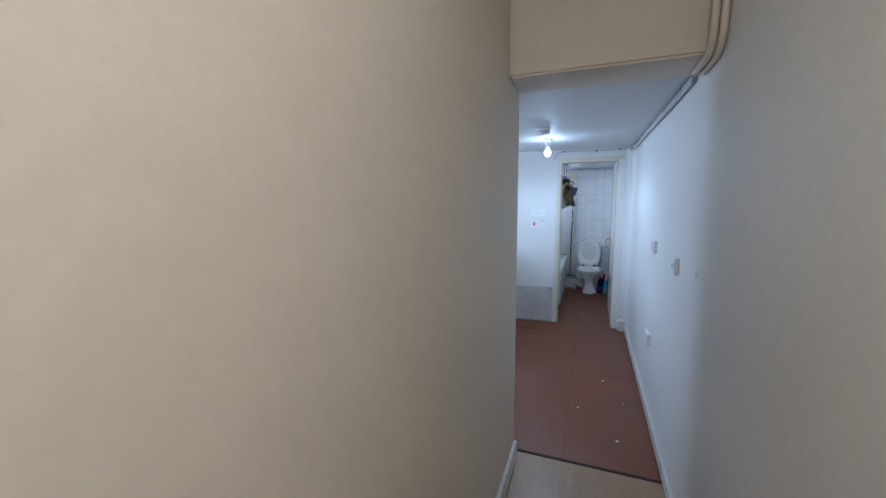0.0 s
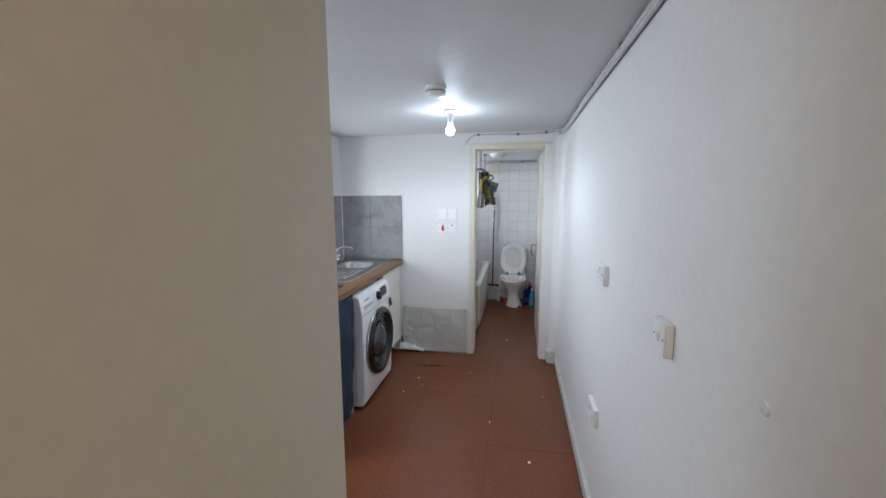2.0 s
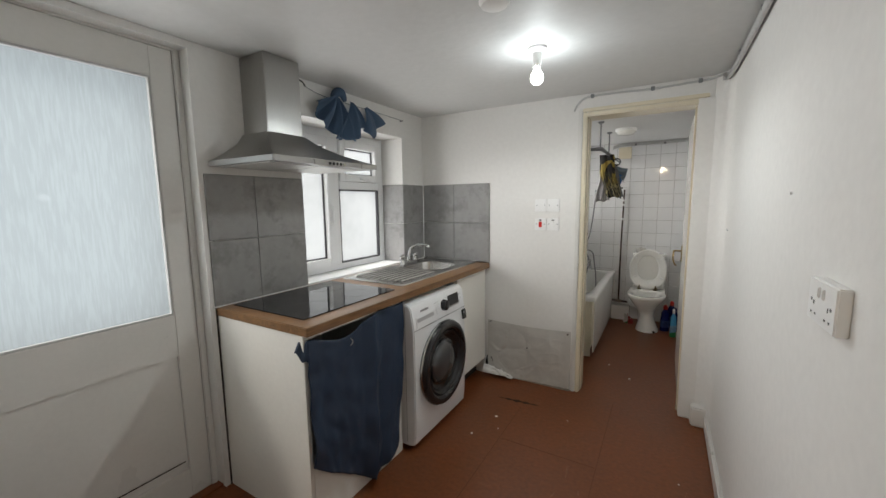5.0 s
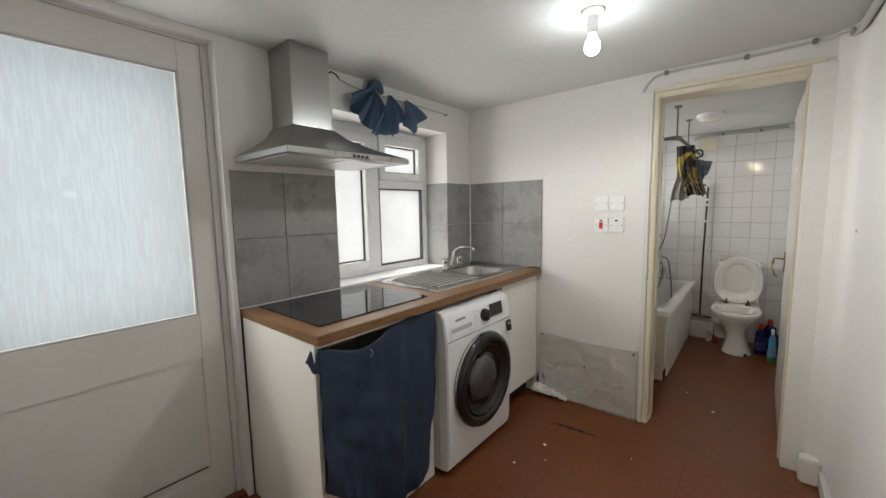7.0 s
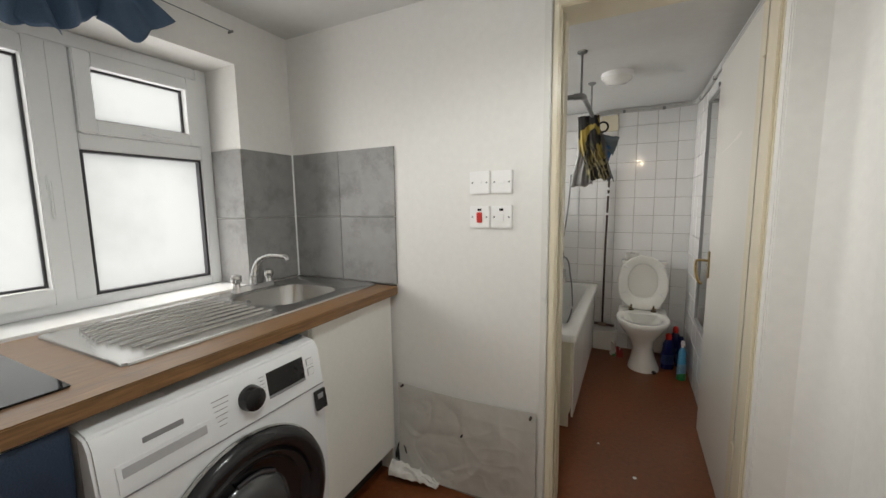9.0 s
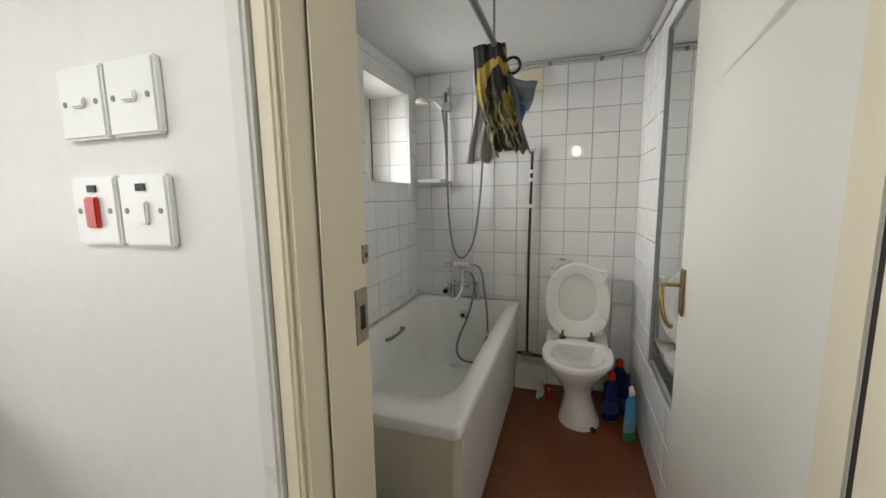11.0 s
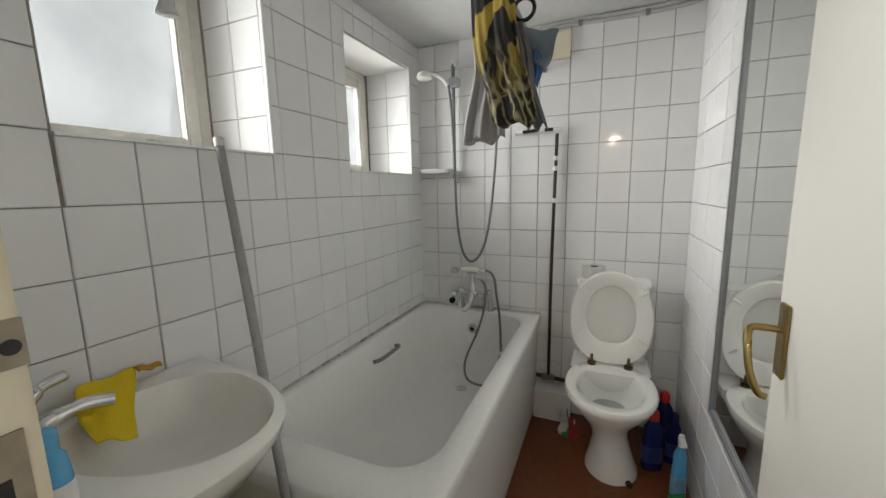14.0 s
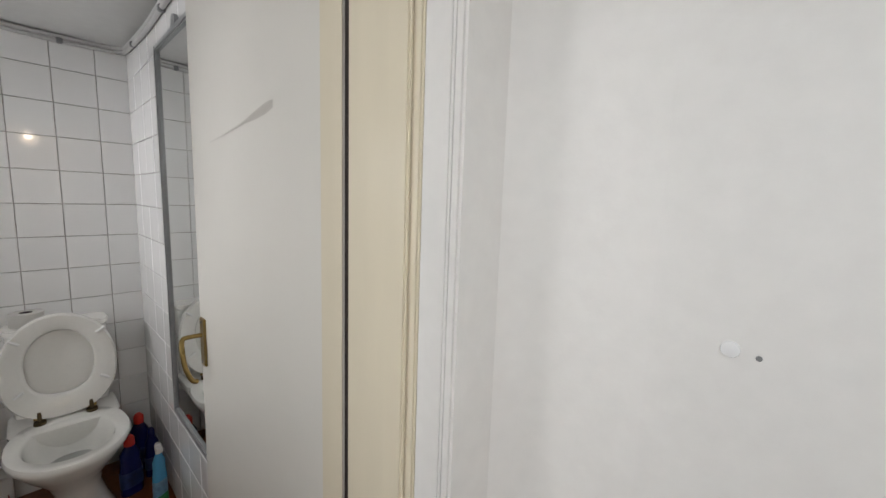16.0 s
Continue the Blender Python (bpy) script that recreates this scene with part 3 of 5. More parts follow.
part("body", loft([arc_rect(3.575, 3.785, 0.045, 0.090, 0.9035, 0.02), arc_rect(3.58, 3.78, 0.048, 0.087, 0.925, 0.018)]), CHROME, tap, bevel=0.004)
part("spout", tube([(0.068, 3.68, 0.92), (0.069, 3.685, 0.975), (0.078, 3.70, 1.020), (0.115, 3.715, 1.047), (0.165, 3.73, 1.050), (0.205, 3.742, 1.045), (0.214, 3.745, 1.030)], [0.018] * 8 + [0.014] * 12 + [0.0115] * 29), CHROME, tap)
for y in (3.60, 3.76):
    k = part("knob", lathe([(0.016, 0.925), (0.013, 0.94), (0.020, 0.948), (0.023, 0.962), (0.020, 0.975), (0.008, 0.982)], (0.066, y, 0), 16), CHROME, tap, "faceted chrome tap knob")

# ---- cupboard under the hob ----
cab = thing("cupboard", (0.3, 2.53, 0), "open-fronted white kitchen base cupboard without its door", "cupboard")
part("side_panel", box(0.004, 0.592, 2.226, 2.244, 0.0, 0.861), CARCASS, cab, bevel=0.001)
part("side_panel", box(0.004, 0.585, 2.832, 2.850, 0.0, 0.861), CARCASS, cab, bevel=0.001)
part("bottom_panel", box(0.010, 0.585, 2.245, 2.831, 0.10, 0.118), CARCASS, cab)
part("back_panel", box(0.004, 0.010, 2.245, 2.831, 0.118, 0.860), CARCASS, cab)
part("top_rail", box(0.540, 0.590, 2.245, 2.831, 0.842, 0.861), CARCASS, cab)
part("plinth", box(0.585, 0.592, 2.245, 2.850, 0.002, 0.290), CARCASS, cab, "white lower front board")
# No real trim: dark strip painting the shade in the gap beside the cupboard.
structure("trim", box(0.0, 0.004, 2.219, 2.2255, 0.0, 0.90), DARK_CREVICE)

curtain = thing("curtain", (0.62, 2.55, 0.8), "navy blue cloth pinned across the front of the open cupboard", "curtain")


def drape(u, v):
    y = 2.232 + (0.632 - 0.10 * (1 - v) ** 2) * u
    top = 0.845 - 0.052 * math.sin(math.pi * min(1.0, u / 0.62)) ** 1.5 + 0.010 * u
    bottom = max(0.30 - 0.42 * u, 0.012 + 0.30 * (u - 0.72)) if u < 0.72 else 0.012 + 0.26 * (u - 0.72)
    z = bottom + (top - bottom) * v
    crease = 0.030 * max(0.0, 1 - abs(u - 0.60) / 0.10) - 0.022 * max(0.0, 1 - abs(u - 0.74) / 0.12)
    soft = 0.016 * noise.noise((u * 3.1, v * 2.4, 3)) + 0.010 * abs(noise.noise((u * 4 + v * 3, v * 4 - u, 7))) + 0.004 * noise.noise((u * 13, v * 9, 5))
    return (0.606 + crease * (1.1 - 0.5 * v) + soft * (1.3 - v) * 2 + 0.02 * (1 - v) * u, y, z)


part("cloth", sheet(drape, 80, 50, 0.0018), BLUE_CLOTH, curtain, angle=180)
part("pin", tube([(0.630, 2.445, 0.792), (0.640, 2.45, 0.777), (0.638, 2.435, 0.760)], 0.0018), CHROME, curtain, "safety pin")
part("corner", sheet(lambda u, v: (0.614 - 0.05 * u, 2.236 - 0.032 * u * (0.4 + v * 0.6), 0.835 - 0.095 * v + 0.06 * u * (v - 0.15) + 0.01 * math.sin(9 * u)), 10, 10, 0.0018), BLUE_CLOTH, curtain, "folded corner of the cloth", angle=180)

# ---- washing machine ----
WX = 0.672
wm = thing("washing_machine", (0.35, 3.17, 0), "white front-loading washing machine with a black and chrome door ring", "washing machine")
prof = [(0.085, 0.020), (WX - 0.055, 0.020), (WX - 0.012, 0.030), (WX - 0.004, 0.10), (WX, 0.40), (WX - 0.002, 0.690), (WX - 0.020, 0.805), (WX - 0.036, 0.828), (WX - 0.07, 0.836), (0.085, 0.836)]
part("body", loft([[(x, 2.872, z) for x, z in prof], [(x, 3.466, z) for x, z in prof]]), APPLIANCE, wm, bevel=0.006, angle=30)
part("seam", box(WX - 0.003, WX + 0.0006, 2.878, 3.460, 0.690, 0.6925), GREY_PLASTIC, wm, "panel joint line")
part("seam", box(0.610, 0.6125, 2.8712, 2.8722, 0.05, 0.82), GREY_PLASTIC, wm, "panel joint line")
for x, y in ((0.12, 2.92), (0.12, 3.42), (0.60, 2.92), (0.60, 3.42)):
    part("foot", lathe([(0.018, 0.0), (0.018, 0.012), (0.010, 0.0215)], (x, y, 0), 12), BLACK_PLASTIC, wm)
DC = (3.168, 0.420)


def disc(r0, x, seg=48):
    return [Vector((x, DC[0] + r0 * math.cos(2 * math.pi * k / seg), DC[1] + r0 * math.sin(2 * math.pi * k / seg))) for k in range(seg)]


ring = part("door", loft([disc(0.250, WX - 0.006), disc(0.252, WX + 0.012), disc(0.246, WX + 0.034), disc(0.226, WX + 0.042), disc(0.205, WX + 0.036), disc(0.196, WX + 0.020)], cap0=False, cap1=False), BLACK_PLASTIC, wm, "glossy black round door ring", angle=60)
part("chrome_ring", loft([disc(0.2535, WX + 0.004), disc(0.2560, WX + 0.010), disc(0.2535, WX + 0.017)], cap0=False, cap1=False), STEEL, ring, "dark chrome trim ring")
part("bezel", loft([disc(0.198, WX + 0.020), disc(0.188, WX + 0.029), disc(0.176, WX + 0.024), disc(0.166, WX + 0.010)], cap0=False, cap1=False), BLACK_PLASTIC, ring, "inner black ring", angle=60)
part("glass", loft([disc(0.168, WX + 0.012), disc(0.150, WX + 0.004), disc(0.128, WX + 0.0015)], cap0=False, cap1=False), HOBGLASS, ring, "dark curved door glass", angle=70)
part("bowl", loft([disc(0.128, WX + 0.002), disc(0.120, WX + 0.016), disc(0.102, WX + 0.028), disc(0.070, WX + 0.036), disc(0.020, WX + 0.039)], cap0=False), material("smoked_glass", (0.11, 0.115, 0.12), 0.10, 0.5, plain=True), ring, "bulging smoked glass bowl", angle=70)
for k in range(3):
    a0 = 0.9 + 2.1 * k
    part("drum_fin", tube([(WX + 0.006, DC[0] + 0.130 * math.cos(a0 + q), DC[1] + 0.130 * math.sin(a0 + q)) for q in (0, 0.3, 0.6, 0.9)], 0.006), DARK_METAL, ring, "steel drum edge behind the glass")


def on_panel(z, off=0.0):
    return WX - 0.002 - 0.018 * (z - 0.690) / 0.115 + off


def panel_piece(name, y0, y1, z0, z1, mat, thick=0.003, label="", parent=wm, bevel=0.0):
    ring0 = [(on_panel(z0, -0.002), y0, z0), (on_panel(z0, -0.002), y1, z0), (on_panel(z1, -0.002), y1, z1), (on_panel(z1, -0.002), y0, z1)]
    ring1 = [(on_panel(z0, thick), y0, z0), (on_panel(z0, thick), y1, z0), (on_panel(z1, thick), y1, z1), (on_panel(z1, thick), y0, z1)]
    return part(name, loft([ring0, ring1]), mat, parent, label, bevel=bevel)


knob = part("dial", lathe([(0.034, on_panel(0.758, -0.003)), (0.033, on_panel(0.758, 0.012)), (0.030, on_panel(0.758, 0.026)), (0.024, on_panel(0.758, 0.029))], (0, 3.205, 0.758), 32, axis="x"), BLACK_PLASTIC, wm, "black round programme dial")
panel_piece("display", 3.262, 3.392, 0.735, 0.800, BLACK_PLASTIC, 0.002, "black display window")
panel_piece("display_strip", 3.262, 3.392, 0.727, 0.734, GREY_PLASTIC, 0.0025)
for z in (0.775, 0.745):
    b = panel_piece("button", 3.405, 3.430, z - 0.011, z + 0.011, GREY_PLASTIC, 0.001, "small square button")
    panel_piece("cap", 3.4065, 3.4285, z - 0.0095, z + 0.0095, APPLIANCE, 0.0025, parent=b)
panel_piece("energy_label", 3.415, 3.458, 0.615, 0.675, BLACK_PLASTIC, 0.0055, "small black sticker")
panel_piece("label_mark", 3.424, 3.446, 0.650, 0.666, GREY_PLASTIC, 0.0062)
for i in range(6):
    panel_piece("dial_mark", 3.105 + 0.002 * i, 3.150 - 0.003 * i, 0.790 - i * 0.013, 0.7915 - i * 0.013, GREY_PLASTIC, 0.0008)
    panel_piece("dial_mark", 3.238 + 0.001 * i, 3.254, 0.795 - i * 0.010, 0.7963 - i * 0.010, GREY_PLASTIC, 0.0008)
panel_piece("brand_bar", 2.958, 3.040, 0.776, 0.788, GREY_PLASTIC, 0.001, "grey plain brand bar")
dr = panel_piece("detergent_drawer", 2.905, 3.095, 0.700, 0.757, APPLIANCE, 0.0022, "white detergent drawer front", bevel=0.001)
# Flat raised piece; the shade of a grip recess is in its grey.
panel_piece("grip", 2.915, 3.085, 0.728, 0.748, material("drawer_recess_shade", (0.45, 0.45, 0.46), 0.4), 0.0030, "drawer grip with its recess shade put in grey", dr)
panel_piece("drawer_mark", 2.965, 3.060, 0.709, 0.714, GREY_PLASTIC, 0.0020, "", dr)
sponge = thing("scourer_pad", (0.55, 3.43, 0.836), "flat blue and grey scouring pad on the washing machine", "scouring pad")
part("pad", box(0.50, 0.60, 3.37, 3.45, 0.8365, 0.846), BLUE_GREY_CLOTH, sponge, bevel=0.003)

# ---- end cupboard ----
endc = thing("cupboard", (0.3, 3.75, 0), "white kitchen base cupboard under the sink with a plain door", "cupboard")
part("side_panel", box(0.004, 0.580, 3.492, 3.508, 0.0, 0.861), CARCASS, endc)
part("door", box(0.581, 0.594, 3.500, 3.972, 0.125, 0.857), CARCASS, endc, "plain white door", bevel=0.002)
part("bottom_panel", box(0.010, 0.580, 3.509, 3.985, 0.115, 0.132), CARCASS, endc)
part("side_panel", box(0.004, 0.580, 3.972, 3.988, 0.0, 0.861), CARCASS, endc)
part("plinth", box(0.500, 0.515, 3.509, 3.971, 0.0, 0.112), DARK_CREVICE, endc, "dark recessed plinth")

tape = thing("black_tape", (0.63, 3.97, 0.09), "torn scrap of black tape beside the cupboard", "tape")
part("scrap", sheet(lambda u, v: (0.603 + 0.055 * u, 3.978 - 0.02 * math.sin(5 * u + 3 * v), 0.055 + 0.075 * v + 0.02 * math.sin(9 * u)), 10, 8, 0.003), BLACK_PLASTIC, tape)
plastic = thing("plastic_sheet", (0.93, 3.99, 0), "crinkled pale grey plastic sheet tacked to the foot of the wall", "plastic sheet")


def crinkle(u, v):
    x = 0.615 + 0.640 * u
    top = 0.445 - 0.012 * math.sin(u * 3.1)
    bot = 0.012 + 0.015 * max(0, math.sin(u * 9)) * (1 - u)
    z = bot + (top - bot) * v
    p = (x + 0.06 * noise.noise((x * 3, z * 3, 2)), z + 0.06 * noise.noise((x * 3, z * 3, 6)))
    ridge = lambda fx, fz, k: (1 - min(1.0, abs(noise.noise((p[0] * fx + p[1] * fz, p[1] * fx - p[0] * fz, k))) * 4.5)) ** 2
    a = 0.022 * noise.noise((x * 3.2, z * 3.2, 1)) + 0.005 * ridge(2.4, 1.6, 4) + 0.0035 * ridge(4, -3, 8) + 0.003 * noise.noise((x * 14, z * 9, 5)) + 0.0012 * ridge(9, 7, 11)
    edge = min(1, 6 * v, 6 * (1 - v), 8 * u + 0.15, 8 * (1 - u))
    return (x, 3.990 - 0.006 - abs(a) * edge - 0.03 * (1 - v) ** 4 * (1 - u), z)


part("film", sheet(crinkle, 130, 90, 0.001), SHEET, plastic, angle=60)
part("loose_end", sheet(lambda u, v: (0.612 + 0.22 * u, 3.968 - 0.085 * v * (1 - 0.6 * u) - 0.012 * noise.noise((u * 6, v * 5, 9)), 0.010 + 0.085 * (1 - u) ** 0.7 * math.sin(math.pi * (0.12 + 0.88 * (1 - v))) + 0.022 * abs(noise.noise((u * 6, v * 5, 2)))), 34, 20, 0.001), WHITE_GLOSS, plastic, "bunched white loose end", angle=40)
for x, z in ((0.64, 0.435), (1.235, 0.425), (0.94, 0.27)):
    part("tack", rod((x, 3.966, z), (x, 3.985, z), 0.005, seg=8), DARK_CREVICE, plastic)
structure("trim", box(0.62, 1.255, 3.975, 3.999, 0.0, 0.014), GROUT)


# ---- switches and sockets ----
def plate(name, label, cx, cz, w, h, face, kind):
    """face: 'n' on the north wall, 'e' on the east wall. cx runs along the wall."""
    deep = 0.0 if face == "n" else 0.010

    def B(a0, a1, d0, d1, z0, z1):
        d1 += deep
        return box(a0, a1, 4.0 - d1, 4.0 - d0, z0, z1) if face == "n" else box(2.08 - d1, 2.08 - d0, a0, a1, z0, z1)

    def R(a, z, d0, d1, r):
        d1 += deep
        return rod((a, 4.0 - d0, z), (a, 4.0 - d1, z), r, seg=10) if face == "n" else rod((2.08 - d0, a, z), (2.08 - d1, a, z), r, seg=10)
    t = thing(name, (cx, 4.0, cz) if face == "n" else (2.08, cx, cz), label, name.replace("_", " "))
    part("plate", B(cx - w / 2, cx + w / 2, -0.001, 0.011, cz - h / 2, cz + h / 2), SWITCH, t, bevel=0.003)
    for s in (-1, 1):
        part("screw", R(cx + s * 0.030 * (w / 0.086), cz, 0.010, 0.0118, 0.0036), GREY_METAL, t)
    if kind == "red":
        part("rocker", B(cx - 0.011, cx + 0.011, 0.010, 0.017, cz - 0.022, cz + 0.018), RED_PLASTIC, t, "red rocker switch", bevel=0.002)
        part("neon", B(cx - 0.008, cx + 0.008, 0.010, 0.013, cz + 0.024, cz + 0.033), BLACK_PLASTIC, t, "dark neon lens")
    elif kind == "neon":
        part("rocker", B(cx - 0.010, cx + 0.010, 0.010, 0.016, cz - 0.017, cz + 0.012), SWITCH, t, bevel=0.002)
        part("neon", B(cx - 0.008, cx + 0.008, 0.010, 0.013, cz + 0.024, cz + 0.033), BLACK_PLASTIC, t, "dark neon lens")
    elif kind == "fused":
        part("rocker", B(cx - 0.012, cx + 0.012, 0.010, 0.0155, cz - 0.006, cz + 0.006), SWITCH, t, bevel=0.002)
    elif kind == "single":
        part("rocker", B(cx - 0.006, cx + 0.006, 0.010, 0.016, cz - 0.012, cz + 0.012), SWITCH, t, bevel=0.002)
    elif kind == "socket":
        for s in (-1, 1):
            c = cx + s * 0.037
            for da, dz, hw, hh in ((0, -0.004, 0.002, 0.004), (-0.011, -0.025, 0.003, 0.002), (0.011, -0.025, 0.003, 0.002)):
                part("pin_hole", B(c + da - hw, c + da + hw, 0.0105, 0.0115, cz + dz - hh, cz + dz + hh), BLACK_PLASTIC, t)
            part("rocker", B(cx + s * 0.012 - 0.005, cx + s * 0.012 + 0.005, 0.010, 0.015, cz + 0.010, cz + 0.030), SWITCH, t, bevel=0.002)
    return t


plate("wall_switch", "white fused spur plate above the other switches", 1.018, 1.347, 0.084, 0.088, "n", "fused")
plate("wall_switch", "white fused spur plate above the other switches", 1.108, 1.347, 0.084, 0.088, "n", "fused")
plate("cooker_switch", "white switch plate with a red rocker for the cooker", 1.018, 1.213, 0.084, 0.088, "n", "red")
plate("wall_switch", "white switch plate with a small neon lens", 1.108, 1.213, 0.084, 0.088, "n", "neon")
plate("wall_socket", "white double wall socket at worktop height", 2.235, 1.180, 0.146, 0.086, "e", "socket")
plate("wall_socket", "white double wall socket low above the skirting", 2.275, 0.510, 0.146, 0.086, "e", "socket")
plate("light_switch", "white square light switch plate with one rocker", 1.525, 1.160, 0.086, 0.086, "e", "single")
filler = thing("wall_filler", (2.078, 1.14, 1.19), "small white patch of filler on the wall", "filler patch")
part("patch", lathe([(0.012, 2.0805), (0.011, 2.077), (0.004, 2.076)], (0, 1.14, 1.19), 12, axis="x"), UPVC, filler)
chip = thing("wall_filler", (2.078, 3.745, 1.217), "small white blob of filler near the door frame", "filler patch")
part("patch", lathe([(0.009, 2.0805), (0.008, 2.0775), (0.003, 2.0768)], (0, 3.745, 1.217), 12, axis="x"), UPVC, chip)
nick = thing("wall_nick", (2.079, 3.722, 1.214), "tiny grey nick in the white wall", "wall mark")
part("nick", rod((2.0788, 3.722, 1.214), (2.0805, 3.722, 1.214), 0.0028, seg=8), GREY_METAL, nick)
plug = thing("wall_plug", (2.078, 2.60, 1.39), "small grey screw stuck in the white wall", "screw")
part("head", rod((2.075, 2.60, 1.391), (2.0805, 2.60, 1.391), 0.003, seg=10), SWITCH, plug)


# ---- cables ----
def cable(name, label, pts, r, clips, mat=CABLE_PAINT, pair=None):
    t = thing(name, pts[0], label, "cable")
    part("sheath", tube(pts, r, curve=6), mat, t)
    if pair:
        part("sheath", tube([Vector(p) + Vector(pair) for p in pts], r, curve=6), mat, t)
    for c in clips:
        part("clip", box(c[0] - 0.011, c[0] + 0.011, c[1] - 0.011, c[1] + 0.011, c[2] - 0.010, c[2] + 0.012), GREY_METAL, t, "small cable clip", bevel=0.003)
    return t


cable("electric_cable", "painted twin conduit along the top of the wall", [(2.065, 1.385, 2.058), (2.066, 2.0, 2.056), (2.064, 2.8, 2.058), (2.066, 3.5, 2.055), (2.060, 3.88, 2.052), (2.03, 3.915, 2.050)], 0.0095,
      [(2.066, y, 2.060) for y in (1.62, 2.1, 2.62, 3.12, 3.6)], pair=(-0.002, 0, -0.020))
cable("electric_cable", "painted cable over the bathroom door", [(2.03, 3.915, 2.050), (1.985, 3.96, 2.050), (1.93, 3.99, 2.052), (1.70, 3.990, 2.046), (1.50, 3.990, 2.052), (1.34, 3.990, 2.052), (1.285, 3.990, 2.040), (1.250, 3.990, 2.005), (1.232, 3.990, 1.970)], 0.0060,
      [(1.69, 3.990, 2.046), (1.345, 3.990, 2.052), (1.93, 3.988, 2.052)])
cable("electric_cable", "painted twin conduit bent down under the hall beam", [(2.066, 1.23, 2.030), (2.066, 1.10, 2.032), (2.066, 1.04, 2.040), (2.064, 0.985, 2.075), (2.062, 0.965, 2.14), (2.062, 0.962, 2.3), (2.062, 0.962, 2.49)], 0.013,
      [(2.066, 1.19, 2.036)], mat=HALL_WALL, pair=(-0.030, -0.004, 0.002))

# ---- bulb, smoke alarm, wire and cloth ----
lampk = thing("ceiling_light", (1.25, 3.08, KZ), "bare lit bulb in a white batten lampholder", "ceiling light")
part("rose", lathe([(0.044, KZ), (0.044, KZ - 0.010), (0.036, KZ - 0.018), (0.022, KZ - 0.022), (0.020, KZ - 0.060), (0.017, KZ - 0.085)], (1.25, 3.08, 0)), SWITCH, lampk, "white lampholder")
part("bulb", lathe([(0.013, KZ - 0.086), (0.017, KZ - 0.098), (0.027, KZ - 0.115), (0.030, KZ - 0.133), (0.026, KZ - 0.150), (0.014, KZ - 0.160), (0.003, KZ - 0.162)], (1.25, 3.08, 0)), BULB_GLOW, lampk, "glowing frosted bulb").visible_shadow = False
alarm = thing("smoke_alarm", (1.27, 2.525, KZ), "white round smoke alarm on the ceiling", "smoke alarm")
part("base", lathe([(0.055, KZ), (0.055, KZ - 0.014), (0.048, KZ - 0.018)], (1.27, 2.525, 0)), SWITCH, alarm)
part("cover", lathe([(0.050, KZ - 0.018), (0.052, KZ - 0.040), (0.044, KZ - 0.052), (0.020, KZ - 0.056)], (1.27, 2.525, 0)), SWITCH, alarm)
part("vent", lathe([(0.0525, KZ - 0.024), (0.0535, KZ - 0.027), (0.0525, KZ - 0.030)], (1.27, 2.525, 0), cap=False), GREY_PLASTIC, alarm)
wire = thing("curtain_wire", (0.02, 3.2, 2.03), "thin stretched curtain wire above the window", "curtain wire")
part("wire", tube([(0.022, 2.79, 2.030), (0.030, 2.90, 2.005), (0.032, 3.10, 2.000), (0.030, 3.40, 2.000), (0.022, 3.70, 1.998)], 0.0022, seg=6), GREY_METAL, wire)
part("hook", tube([(0.0, 2.742, 2.050), (0.02, 2.750, 2.056), (0.028, 2.775, 2.044), (0.024, 2.79, 2.030)], 0.004, seg=8), DARK_CREVICE, wire)
part("eye", rod((0.0, 3.70, 1.998), (0.026, 3.70, 1.998), 0.005, seg=8), GREY_METAL, wire)
val = thing("cloth_valance", (0.06, 3.1, 1.95), "navy blue cloth bunched over the curtain wire", "curtain")


def fan(ay, az, a0, a1, r0, r1, n, ph):
    def f(u, v):
        a = radians(a0 + (a1 - a0) * u)
        ripple = math.sin(u * n + ph)
        r = 0.02 + (r0 + (r1 - r0) * u + 0.012 * ripple + 0.014 * math.sin(u * 5 + ph)) * v
        return (0.048 + 0.030 * ripple * v ** 0.6 + 0.020 * math.sin(v * 3) + 0.008 * math.sin(u * n * 2.3) * v, ay + r * math.sin(a), az - r * math.cos(a) + 0.006 * math.sin(u * n * 2) * v)
    return f


part("cloth", sheet(fan(3.015, 2.035, -66, 24, 0.17, 0.27, 21, 0.5), 110, 20, 0.002), material("blue_cloth", (0.065, 0.118, 0.200), 0.85, scale=8, vary=0.2, bump=0.4, bump_scale=250), val, angle=180)
part("cloth", sheet(fan(3.13, 2.03, -34, 38, 0.28, 0.17, 11, 1.9), 80, 20, 0.002), bpy.data.materials["blue_cloth"], val, "second bunched fold", angle=180)
part("cloth", sheet(fan(3.25, 2.02, -10, 68, 0.15, 0.215, 6, 0.2), 50, 16, 0.002), bpy.data.materials["blue_cloth"], val, "flat trailing flap", angle=180)
part("knot", tube([(0.030, 2.975, 1.985), (0.050, 2.995, 2.035), (0.062, 3.03, 2.040), (0.06, 3.06, 2.0)], [0.010 + 0.018 * math.sin(k * 0.13) for k in range(25)], seg=12), bpy.data.materials["blue_cloth"], val, "knotted top of the cloth")

